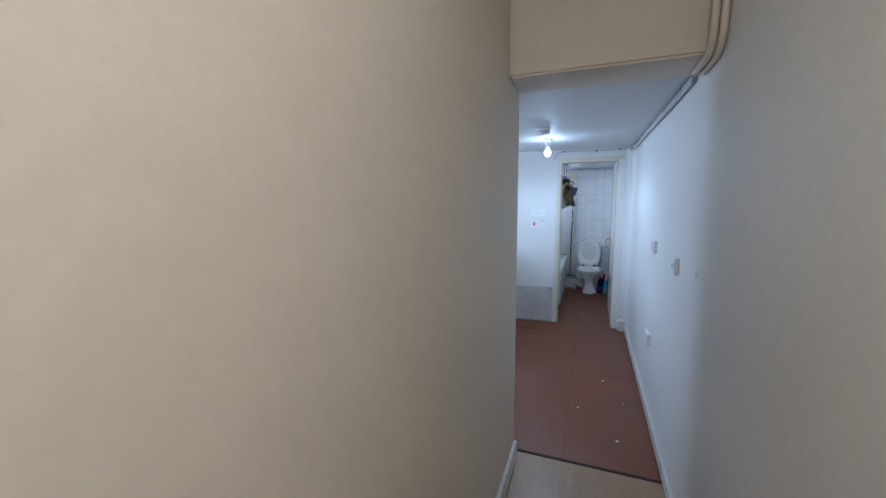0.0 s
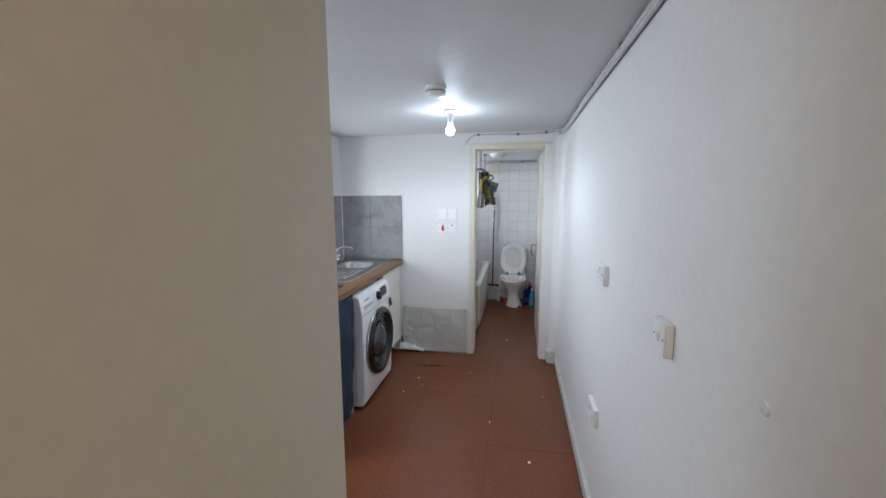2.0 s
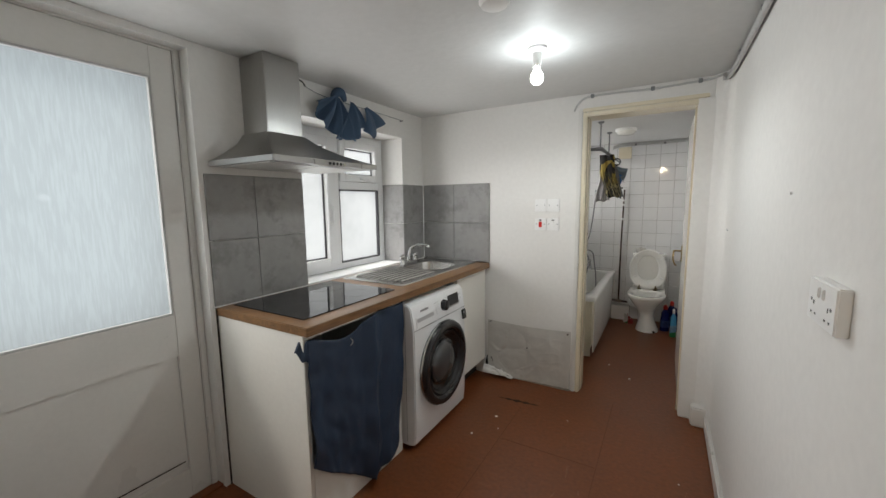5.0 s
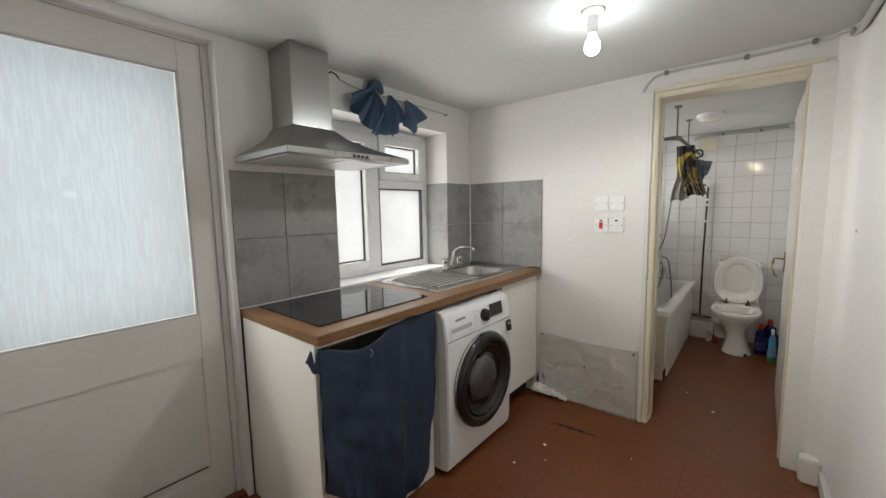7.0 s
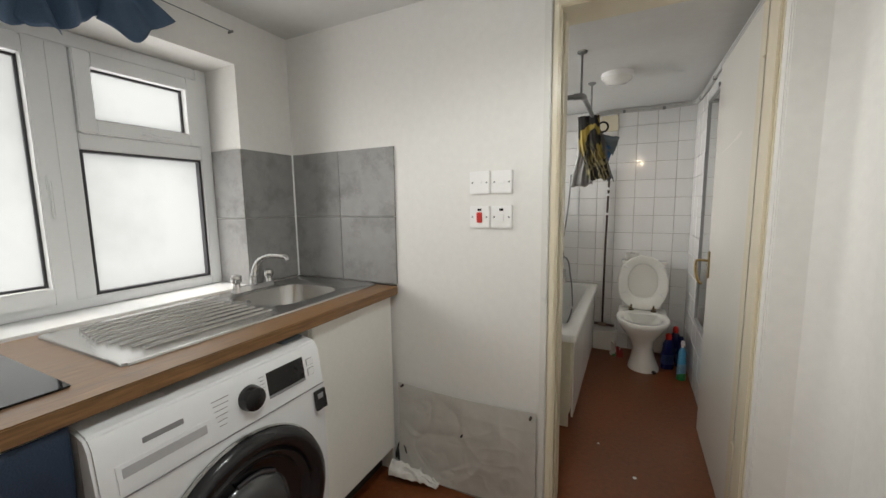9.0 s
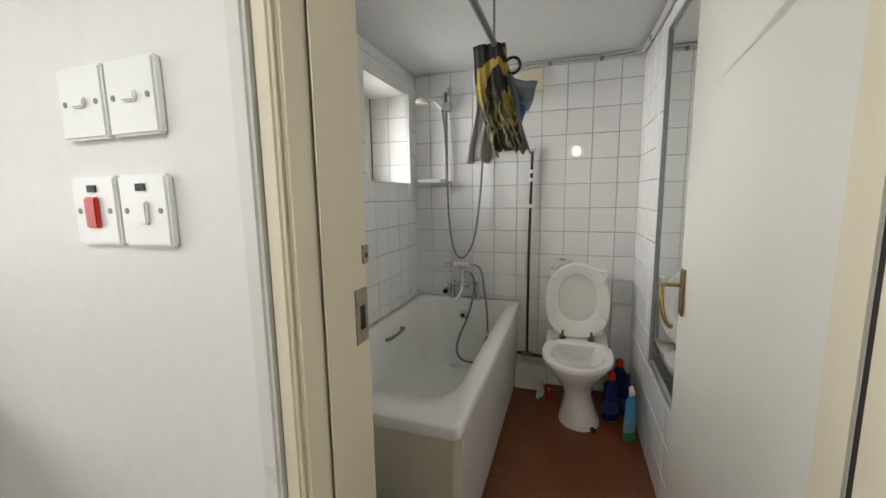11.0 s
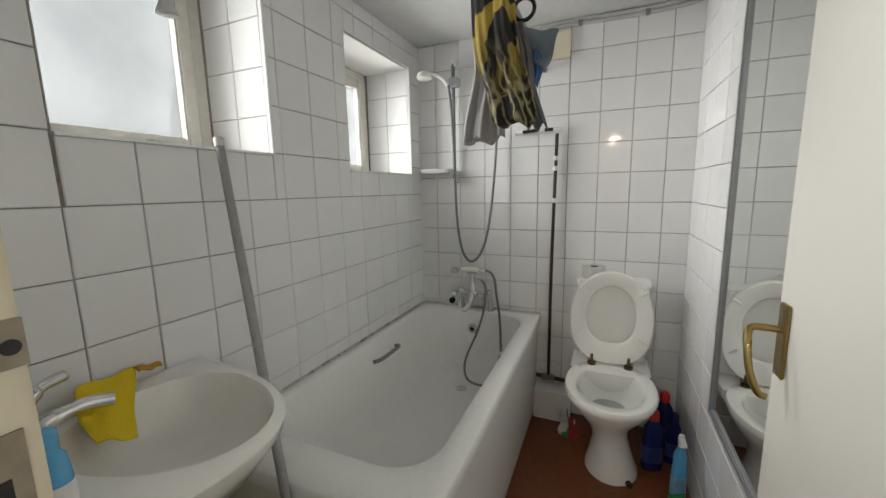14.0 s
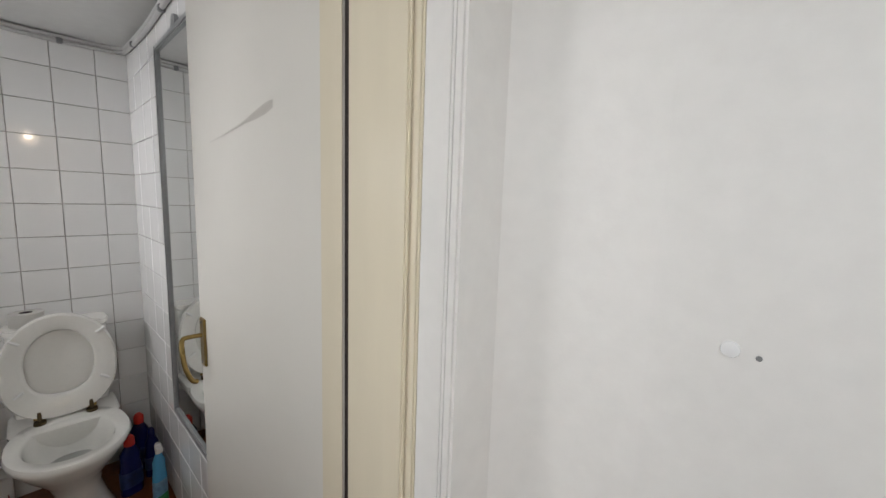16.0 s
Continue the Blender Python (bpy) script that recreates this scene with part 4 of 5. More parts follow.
# ---- floor marks ----
crack = thing("floor_split", (0.98, 3.66, 0), "dark splintered split in the red floor", "floor damage")
part("split", sheet(lambda u, v: (0.835 + 0.30 * u, 3.655 + 0.02 * u + (0.026 * (v - 0.5)) * math.sin(math.pi * u) * (1 + 0.5 * math.sin(31 * u)), 0.0012), 30, 2), DARK_CREVICE, crack)
for i, (x, y) in enumerate(((1.33, 3.59), (1.55, 2.9), (1.80, 2.55), (1.93, 2.2), (1.62, 2.05), (1.86, 1.72), (0.98, 3.30), (0.86, 3.18), (0.92, 3.42), (1.92, 3.3), (1.45, 4.6), (1.62, 4.4))):
    ch = thing("paint_chip", (x, y, 0), "tiny pale flake lying on the red floor", "debris", group="flakes on the floor")
    s = 0.004 + 0.003 * (i % 3)
    part("flake", lathe([(s, 0.0), (s * 0.8, 0.0022), (s * 0.3, 0.003)], (x, y, 0), 6), SWITCH, ch)

scr = bmesh.new()
rs = random.Random(21)
for i in range(26):
    x, y, a, le = rs.uniform(1.35, 2.0), rs.uniform(1.5, 3.2), rs.uniform(-0.4, 0.4), rs.uniform(0.02, 0.16)
    w = rs.uniform(0.0006, 0.0016)
    dx, dy = le * math.sin(a), le * math.cos(a)
    vs = [scr.verts.new(p) for p in ((x - w, y, 0.0011), (x + w, y, 0.0011), (x + dx + w * 0.4, y + dy, 0.0011), (x + dx - w * 0.4, y + dy, 0.0011))]
    scr.faces.new(vs)
part("floor_scratches", scr, material("pale_scratch", (0.30, 0.17, 0.11), 0.6), None, kind="stuff")
for x0, x1, y0, y1 in ((1.552, 1.5545, 1.43, 3.95), (1.02, 1.0225, 1.43, 3.60), (1.555, 2.05, 2.66, 2.6625), (1.03, 1.55, 3.22, 3.2225)):
    structure("floor_joint", box(x0, x1, y0, y1, 0.0, 0.0012), material("floor_joint", (0.125, 0.042, 0.017), 0.7))

# ---- bathroom: bath ----
bath = thing("bath", (0.96, 5.39, 0), "white acrylic bathtub with a cream panel, filling the corner", "bathtub")
BX0, BX1, BY0, BY1, BH = 0.618, 1.316, 4.645, 6.086, 0.552
bo = lambda z, g=0.0, r=0.02: arc_rect(BY0 + g, BY1 - g, BX0 + g, BX1 - g, z, r)


def bi(z, y0, y1, x0, x1, r):
    return arc_rect(y0, y1, x0, x1, z, r)


part("tub", loft([bo(BH - 0.040, 0.0), bo(BH - 0.006, 0.0), bo(BH, 0.006), bi(BH, 4.770, 6.020, 0.665, 1.248, 0.13), bi(BH - 0.012, 4.782, 6.012, 0.672, 1.240, 0.13), bi(0.34, 4.90, 5.985, 0.700, 1.215, 0.14), bi(0.20, 5.00, 5.955, 0.730, 1.185, 0.14), bi(0.165, 5.10, 5.90, 0.790, 1.130, 0.12)], cap0=False), ACRYLIC, bath, angle=60)
part("side_panel", box(1.286, 1.298, 4.762, 6.086, 0.018, 0.512), ACRYLIC, bath, "white side panel", bevel=0.002)
part("end_panel", box(0.630, 1.286, 4.650, 4.664, 0.02, 0.512), TUB_PANEL, bath, "cream end panel with chipped foot")
part("corner_strip", box(1.272, 1.292, 4.648, 4.760, 0.10, 0.512), TUB_PANEL, bath, bevel=0.003)
part("drain", lathe([(0.030, 0.166), (0.028, 0.170), (0.010, 0.1675)], (0.94, 5.84, 0)), CHROME, bath)
part("overflow", lathe([(0.030, 5.988), (0.028, 5.980), (0.014, 5.976)], (0.958, 0, 0.455), 20, axis="y"), CHROME, bath, "chrome overflow")
part("overflow_hole", lathe([(0.018, 5.977), (0.004, 5.974)], (0.958, 0, 0.455), 12, axis="y"), BLACK_PLASTIC, bath)
part("grab_handle", tube([(0.690, 5.40, 0.470), (0.718, 5.42, 0.478), (0.724, 5.50, 0.480), (0.718, 5.58, 0.478), (0.690, 5.60, 0.470)], 0.0085), GREY_METAL, bath, "grey grab handle")
part("sealant", box(0.612, 0.6185, 4.70, 6.09, BH - 0.004, BH + 0.003), MOULDY, bath, "mouldy sealant")
part("sealant", box(0.622, 1.312, 6.0855, 6.092, BH - 0.004, BH + 0.003), MOULDY, bath, "mouldy sealant")

mixer = thing("bath_mixer", (0.96, 6.0, BH), "old chrome bath mixer tap with a cradled shower handset", "tap")
for x, lean_x in ((0.868, 0.004), (1.043, -0.010)):
    part("pillar", loft([[Vector((x + lean_x * q + r * math.cos(a), 6.045 + r * math.sin(a), BH + h)) for a in [2 * math.pi * k / 18 for k in range(18)]] for r, h, q in ((0.024, 0.0, 0), (0.023, 0.012, 0.1), (0.019, 0.050, 0.5), (0.017, 0.088, 0.9), (0.021, 0.096, 1), (0.021, 0.112, 1), (0.012, 0.120, 1))]), CHROME, mixer, angle=50)
for x, y0, x1 in ((0.872, 6.030, 0.846), (1.030, 6.030, 1.005)):
    h = part("tap_handle", lathe([(0.011, 6.028), (0.012, 6.005), (0.015, 6.000), (0.015, 5.990), (0.008, 5.986)], (x1, 0, BH + 0.090), 16, axis="y"), CHROME, mixer, "chrome cross-head handle")
    for a in (0.4, 1.97, 3.54, 5.11):
        part("spoke", tube([(x1, 5.996, BH + 0.090), (x1 + 0.026 * math.cos(a), 5.996, BH + 0.090 + 0.026 * math.sin(a))], [0.0065, 0.0045], seg=8, curve=0), CHROME, h)
part("tap_cap", lathe([(0.017, 5.992), (0.018, 5.978), (0.014, 5.972)], (0.840, 0, BH + 0.056), 16, axis="y"), BLACK_PLASTIC, mixer, "black tap cap")
part("body", tube([(0.872, 6.042, BH + 0.098), (0.910, 6.036, BH + 0.094), (0.945, 6.030, BH + 0.098), (0.985, 6.036, BH + 0.094), (1.033, 6.042, BH + 0.098)], [0.013] * 8 + [0.013 + 0.008 * math.sin(math.pi * k / 15) for k in range(16)] + [0.013] * 9), CHROME, mixer)
part("spout", tube([(0.945, 6.025, BH + 0.105), (0.948, 6.000, BH + 0.085), (0.944, 5.975, BH + 0.050), (0.926, 5.960, BH + 0.022), (0.908, 5.955, BH + 0.016)], [0.018] * 12 + [0.0145] * 21), CHROME, mixer)
part("riser", lathe([(0.018, BH + 0.105), (0.020, BH + 0.118), (0.013, BH + 0.128), (0.011, BH + 0.165), (0.015, BH + 0.175), (0.010, BH + 0.190), (0.010, BH + 0.215)], (0.945, 6.030, 0), 16), CHROME, mixer)
part("diverter", tube([(0.945, 6.028, BH + 0.180), (0.985, 6.020, BH + 0.182), (1.004, 6.015, BH + 0.178)], 0.008), CHROME, mixer, "hose outlet")
part("cradle", tube([(0.905, 6.022, BH + 0.236), (0.925, 6.022, BH + 0.214), (0.965, 6.022, BH + 0.214), (0.985, 6.022, BH + 0.236)], 0.007), CHROME, mixer)
part("grip", tube([(0.888, 6.012, BH + 0.232), (0.940, 6.012, BH + 0.236), (0.992, 6.012, BH + 0.232)], 0.0165), CERAMIC, mixer, "white handset grip")
part("handset_neck", tube([(0.888, 6.012, BH + 0.232), (0.866, 6.010, BH + 0.232), (0.852, 6.008, BH + 0.224)], 0.010), CHROME, mixer)
part("handset_head", lathe([(0.021, 0.764), (0.024, 0.770), (0.022, 0.790), (0.010, 0.797)], (0.848, 6.005, 0), 18), CHROME, mixer)
part("hose_nut", tube([(0.990, 6.012, BH + 0.232), (1.018, 6.012, BH + 0.236), (1.030, 6.010, BH + 0.234)], 0.010), CHROME, mixer)
part("hose", tube([(1.028, 6.010, BH + 0.235), (1.060, 6.004, BH + 0.222), (1.082, 5.998, BH + 0.180), (1.096, 5.990, BH + 0.090), (1.110, 5.985, BH + 0.010), (1.122, 5.968, BH - 0.090), (1.128, 5.955, 0.36)], 0.0065), GREY_METAL, mixer, "metal shower hose")
part("hose", tube([(1.000, 6.015, BH + 0.178), (1.024, 6.006, BH + 0.150), (1.030, 5.995, BH + 0.090), (1.022, 5.985, BH + 0.010), (0.995, 5.955, 0.45), (0.948, 5.930, 0.33), (0.935, 5.910, 0.26), (0.955, 5.890, 0.205), (1.010, 5.880, 0.185), (1.075, 5.885, 0.195), (1.110, 5.920, 0.27), (1.125, 5.950, 0.34)], 0.0065), GREY_METAL, mixer, "metal shower hose")

shower = thing("shower_set", (0.83, 6.06, 1.6), "white hand shower on a grey riser rail", "shower")
part("rail", tube([(0.834, 6.058, 1.285), (0.834, 6.058, 1.885)], 0.010, curve=0), GREY_METAL, shower)
part("bracket", box(0.818, 0.850, 6.050, 6.090, 1.870, 1.910), SWITCH, shower, bevel=0.004)
part("bracket", box(0.818, 0.850, 6.050, 6.090, 1.260, 1.300), SWITCH, shower, bevel=0.004)
part("slider", box(0.815, 0.870, 6.030, 6.075, 1.765, 1.815), material("clear_plastic", (0.55, 0.58, 0.62), 0.2), shower, bevel=0.006)
part("handle", tube([(0.820, 6.02, 1.770), (0.800, 6.012, 1.800), (0.770, 6.00, 1.822), (0.735, 5.985, 1.832)], 0.012), CERAMIC, shower, "white handset grip")
head = part("shower_head", lathe([(0.030, 1.800), (0.042, 1.806), (0.043, 1.818), (0.034, 1.836), (0.014, 1.846)], (0.705, 5.975, 0)), CERAMIC, shower, "white hand shower")
part("hose", tube([(0.82, 6.02, 1.78), (0.835, 6.02, 1.65), (0.845, 6.03, 1.35), (0.855, 6.04, 1.05), (0.885, 6.04, 0.88), (0.935, 6.04, 0.825), (0.990, 6.04, 0.875), (1.030, 6.04, 1.00), (1.060, 6.05, 1.25), (1.075, 6.06, 1.50)], 0.0065), GREY_METAL, shower, "metal shower hose")
dish = thing("soap_dish", (0.74, 6.04, 1.33), "white plastic soap dish on the wall", "soap dish")
part("tray", loft([arc_rect(6.00, 6.09, 0.655, 0.815, 1.318, 0.02), arc_rect(5.99, 6.09, 0.645, 0.825, 1.338, 0.02)]), SWITCH, dish, bevel=0.003)
part("bracket", box(0.815, 0.850, 6.03, 6.09, 1.305, 1.325), SWITCH, dish, bevel=0.003)

pipe = thing("water_pipe", (1.37, 6.07, 0.9), "dark tarnished copper water pipe up the wall", "pipe")
part("riser", tube([(1.365, 6.070, 0.215), (1.366, 6.072, 0.8), (1.378, 6.072, 1.490)], 0.0085, curve=4), PIPE_DARK, pipe)
part("branch", tube([(1.378, 6.072, 1.512), (1.28, 6.072, 1.512), (1.19, 6.072, 1.508)], 0.0085, curve=0), PIPE_DARK, pipe)
for x, z in ((1.378, 1.508), (1.30, 1.512), (1.19, 1.508)):
    part("elbow", rod((x - 0.018, 6.072, z), (x + 0.018, 6.072, z), 0.0125), SWITCH, pipe, "white push-fit joint")
for z in (1.36, 1.31, 1.15):
    part("collar", rod((1.375 - (1.5 - z) * 0.012, 6.072, z), (1.375 - (1.5 - z) * 0.012, 6.072, z + 0.022), 0.0125), SWITCH, pipe, "white pipe clip")
part("foot_branch", tube([(1.300, 6.068, 0.205), (1.365, 6.070, 0.200), (1.46, 6.070, 0.195)], 0.011, curve=4), PIPE_DARK, pipe)
part("elbow", rod((1.330, 6.07, 0.200), (1.395, 6.07, 0.200), 0.017), material("limescaled_joint", (0.36, 0.27, 0.20), 0.6, scale=20, vary=0.4), pipe, "corroded joint")
bin_ = thing("waste_bin", (1.075, 4.565, 0), "small black rounded bin beside the bath panel", "waste bin")
part("body", lathe([(0.055, 0.0), (0.060, 0.006), (0.073, 0.20), (0.074, 0.235), (0.070, 0.24)], (1.075, 4.565, 0), 28), BLACK_PLASTIC, bin_)
part("lid", lathe([(0.075, 0.236), (0.076, 0.246), (0.060, 0.280), (0.030, 0.298), (0.008, 0.302)], (1.075, 4.565, 0), 28), BLACK_PLASTIC, bin_, "domed black lid")
boxing = thing("pipe_boxing", (1.42, 6.03, 0), "low white tiled pipe boxing at the foot of the wall", "boxing")
part("box", box(1.300, 1.490, 5.985, 6.090, 0.0, 0.165), WHITE_TILE, boxing, bevel=0.004)

# ---- toilet ----
toilet = thing("toilet", (1.66, 5.75, 0), "white close-coupled toilet with seat and lid raised", "toilet")
TX = 1.662


def oval(cx, cy, hx, hy, z, n=32, back=1.0):
    out = []
    for k in range(n):
        a = 2 * math.pi * k / n
        s, c = math.sin(a), math.cos(a)
        hh = hy * (back if s > 0 else 1.0)
        e = 0.85 if s > 0 else 1.0
        out.append(Vector((cx + hx * math.copysign(abs(c) ** e, c), cy + hh * math.copysign(abs(s) ** e, s), z)))
    return out


part("pan", loft([oval(TX + 0.02, 5.74, 0.108, 0.125, 0.0), oval(TX + 0.02, 5.74, 0.106, 0.123, 0.02), oval(TX + 0.015, 5.745, 0.082, 0.112, 0.09), oval(TX + 0.01, 5.75, 0.070, 0.110, 0.165), oval(TX, 5.740, 0.092, 0.140, 0.235), oval(TX, 5.715, 0.140, 0.195, 0.31), oval(TX, 5.690, 0.176, 0.225, 0.375), oval(TX, 5.690, 0.181, 0.230, 0.395), oval(TX, 5.690, 0.176, 0.225, 0.404), oval(TX, 5.680, 0.138, 0.170, 0.404), oval(TX, 5.680, 0.128, 0.160, 0.390), oval(TX, 5.68, 0.115, 0.145, 0.33), oval(TX, 5.70, 0.085, 0.11, 0.27), oval(TX, 5.72, 0.05, 0.06, 0.24)]), CERAMIC, toilet, "white ceramic pan", angle=60)
part("shelf", loft([arc_rect(5.82, 6.06, TX - 0.13, TX + 0.13, 0.30, 0.04), arc_rect(5.80, 6.06, TX - 0.165, TX + 0.165, 0.36, 0.05), arc_rect(5.80, 6.06, TX - 0.168, TX + 0.168, 0.398, 0.05), arc_rect(5.81, 6.05, TX - 0.158, TX + 0.158, 0.4035, 0.05)]), CERAMIC, toilet, angle=60)
part("water", loft([oval(TX, 5.70, 0.080, 0.105, 0.272), oval(TX, 5.70, 0.079, 0.104, 0.274)]), material("bowl_water", (0.45, 0.45, 0.43), 0.02), toilet, "still water in the bowl")
part("fixing", rod((TX + 0.085, 5.635, 0.015), (TX + 0.092, 5.618, 0.015), 0.012), DARK_CREVICE, toilet, "rusty floor fixing")
part("cistern", loft([arc_rect(5.972, 6.088, TX - 0.148, TX + 0.150, 0.400, 0.03), arc_rect(5.962, 6.088, TX - 0.155, TX + 0.157, 0.760, 0.03)]), CERAMIC, toilet, "white ceramic cistern", bevel=0.004)
part("cistern_lid", loft([arc_rect(5.952, 6.088, TX - 0.162, TX + 0.164, 0.761, 0.03), arc_rect(5.952, 6.088, TX - 0.162, TX + 0.164, 0.786, 0.03)]), CERAMIC, toilet, bevel=0.006)
lean = lambda z: 5.900 + 0.10 * (z - 0.42)


def upright(hx, hz, cz, off, n=40):
    pts = []
    for k in range(n):
        a = 2 * math.pi * k / n
        e = 0.80 if math.sin(a) < 0 else 1.0
        z = cz + hz * math.copysign(abs(math.sin(a)) ** e, math.sin(a))
        pts.append(Vector((TX - 0.004 + hx * math.copysign(abs(math.cos(a)) ** e, math.cos(a)), lean(z) + off, z)))
    return pts


part("lid", loft([upright(0.166, 0.200, 0.628, 0.030), upright(0.174, 0.208, 0.628, 0.024), upright(0.174, 0.208, 0.628, 0.012), upright(0.100, 0.145, 0.632, 0.006), upright(0.04, 0.06, 0.632, 0.005)]), CERAMIC, toilet, "raised white lid", angle=50)
seat = part("seat", loft([upright(0.175, 0.212, 0.624, -0.004), upright(0.179, 0.216, 0.624, -0.010), upright(0.173, 0.210, 0.624, -0.022), upright(0.115, 0.143, 0.638, -0.024), upright(0.105, 0.133, 0.638, -0.014), upright(0.105, 0.133, 0.638, -0.004), upright(0.175, 0.212, 0.624, -0.004)], cap0=False, cap1=False), CERAMIC, toilet, "raised white seat ring", angle=50)
for sx, sz in ((-1, 1), (1, 1), (-1, -1), (1, -1)):
    c = Vector((TX + sx * 0.128, lean(0.64 + sz * 0.10) - 0.028, 0.645 + sz * 0.105))
    part("buffer", tube([c + Vector((-0.014 * sx, 0, 0.010 * sz * -1)), c + Vector((0.014 * sx, 0, 0.010 * sz))], 0.006, curve=0), SWITCH, seat)
OLD_BRASS = material("tarnished_brass", (0.20, 0.15, 0.085), 0.4, 1.0, scale=20, vary=0.3)
for sx in (-1, 1):
    h = part("hinge", rod((TX + sx * 0.078, 5.872, 0.404), (TX + sx * 0.078, 5.872, 0.416), 0.019), OLD_BRASS, toilet, "tarnished seat hinge")
    part("pin", tube([(TX + sx * 0.078, 5.875, 0.415), (TX + sx * 0.078, 5.885, 0.45)], 0.007, curve=0), OLD_BRASS, h)
part("hinge_bar", rod((TX - 0.095, 5.885, 0.424), (TX + 0.095, 5.885, 0.424), 0.006), BRASS, toilet)
part("waste_pipe", tube([(TX - 0.050, 5.85, 0.235), (TX - 0.105, 5.88, 0.225), (TX - 0.140, 5.95, 0.222), (TX - 0.150, 6.084, 0.222)], 0.038, seg=16), SWITCH, toilet, "white plastic waste pipe")
roll = thing("toilet_roll", (1.575, 6.02, 0.786), "white toilet roll standing on the cistern", "toilet roll")
part("paper", lathe([(0.020, 0.787), (0.052, 0.787), (0.053, 0.791), (0.053, 0.838), (0.051, 0.842), (0.020, 0.842)], (1.575, 6.02, 0), cap=False), SHEET, roll)
part("tube", lathe([(0.020, 0.788), (0.020, 0.841)], (1.575, 6.02, 0), cap=False), DARK_CREVICE, roll)


LABEL_BLUE = material("dark_label", (0.03, 0.06, 0.22), 0.4, scale=30, vary=0.4)
LABEL_PALE = material("pale_label", (0.22, 0.48, 0.72), 0.35, scale=40, vary=0.35)


def bottle(name, label, x, y, h, r, mat, cap_mat, cap="round", turn=0):
    b = thing(name, (x, y, 0), label, "cleaning bottle")
    rr = lambda s, z: [Vector((x + (p.x - x) * math.cos(turn) - (p.y - y) * math.sin(turn), y + (p.x - x) * math.sin(turn) + (p.y - y) * math.cos(turn), z)) for p in round_rect(x, y, r * s, r * 0.62 * s, r * 0.55 * s, z, 4)]
    part("bottle", loft([rr(0.94, 0.0), rr(1, 0.006), rr(1, h * 0.45), rr(0.86, h * 0.60), rr(0.9, h * 0.70), rr(0.45, h * 0.82), rr(0.40, h * 0.84)]), mat, b, bevel=0.001, angle=50)
    part("label", loft([rr(1.01, h * 0.14), rr(1.02, h * 0.15), rr(1.02, h * 0.40), rr(1.01, h * 0.41)], cap0=False, cap1=False), LABEL_BLUE if mat is BLUE_BOTTLE else LABEL_PALE, b, "printed label")
    if cap == "round":
        part("cap", lathe([(r * 0.48, h * 0.835), (r * 0.48, h * 0.95), (r * 0.30, h * 0.99), (r * 0.26, h)], (x, y, 0), 16), cap_mat, b)
    else:
        s = part("spray_head", lathe([(r * 0.36, h * 0.835), (r * 0.36, h * 0.89), (r * 0.42, h * 0.90), (r * 0.42, h * 0.97), (r * 0.30, h)], (x, y, 0), 16), cap_mat, b, "white spray trigger head")
        part("nozzle", box(x - 0.010, x + 0.010, y - 0.050, y, h * 0.92, h * 0.98), cap_mat, s, bevel=0.003)
    return b


bottle("bleach_bottle", "dark blue plastic bleach bottle with a red cap", 1.845, 5.79, 0.275, 0.042, BLUE_BOTTLE, RED_PLASTIC, turn=0.3)
bottle("bleach_bottle", "dark blue plastic bleach bottle with a red cap", 1.905, 5.955, 0.285, 0.042, BLUE_BOTTLE, RED_PLASTIC, turn=-0.2)
bottle("bleach_bottle", "dark blue plastic bottle with a blue cap by the wall", 1.935, 5.86, 0.24, 0.030, BLUE_BOTTLE, BLUE_BOTTLE)
sb = bottle("spray_bottle", "clear blue spray cleaner bottle with a white head", 1.918, 5.62, 0.285, 0.028, CYAN_BOTTLE, SWITCH, "spray", turn=0.5)
part("base_band", lathe([(0.0285, 0.001), (0.0293, 0.004), (0.0282, 0.045), (0.026, 0.05)], (1.918, 5.62, 0), 20), GREEN_PLASTIC, sb, "green band at the foot")
DARK_RED = material("dull_red_wrapper", (0.33, 0.025, 0.02), 0.4, scale=20, vary=0.2)
rag = thing("cleaning_pack", (1.50, 5.93, 0), "crumpled red and white cleaning cloth pack beside the toilet", "cloth pack")
for m_, x0, w, h, k in ((SHEET, 1.445, 0.070, 0.090, 2), (GREEN_PLASTIC, 1.458, 0.036, 0.045, 5), (DARK_RED, 1.490, 0.048, 0.058, 8)):
    part("wrap", sheet(lambda u, v: (x0 + w * u + 0.012 * noise.noise((u * 3, v * 3, k)), 5.965 - 0.07 * (1 - v) - 0.004 * k * (1 - v) - 0.022 * abs(noise.noise((u * 4, v * 4, k + 1))), 0.003 + h * v * (0.75 + 0.25 * math.sin(3 * u + k))), 16, 16, 0.002), m_, rag, "crumpled wrapper", angle=30)

# ---- basin ----
basin = thing("wash_basin", (0.85, 4.43, 0), "white ceramic wash basin with a rounded front", "wash basin")


def dshape(hx, hy, z, cx=0.62, cy=4.440, n=28):
    pts = []
    for k in range(n + 1):
        a = -math.pi / 2 + math.pi * k / n
        pts.append(Vector((cx + hx * abs(math.cos(a)) ** 0.72, cy + hy * math.copysign(abs(math.sin(a)) ** 0.85, math.sin(a)), z)))
    for k in range(1, 6):
        pts.append(Vector((cx, cy + hy - 2 * hy * k / 6, z)))
    return pts


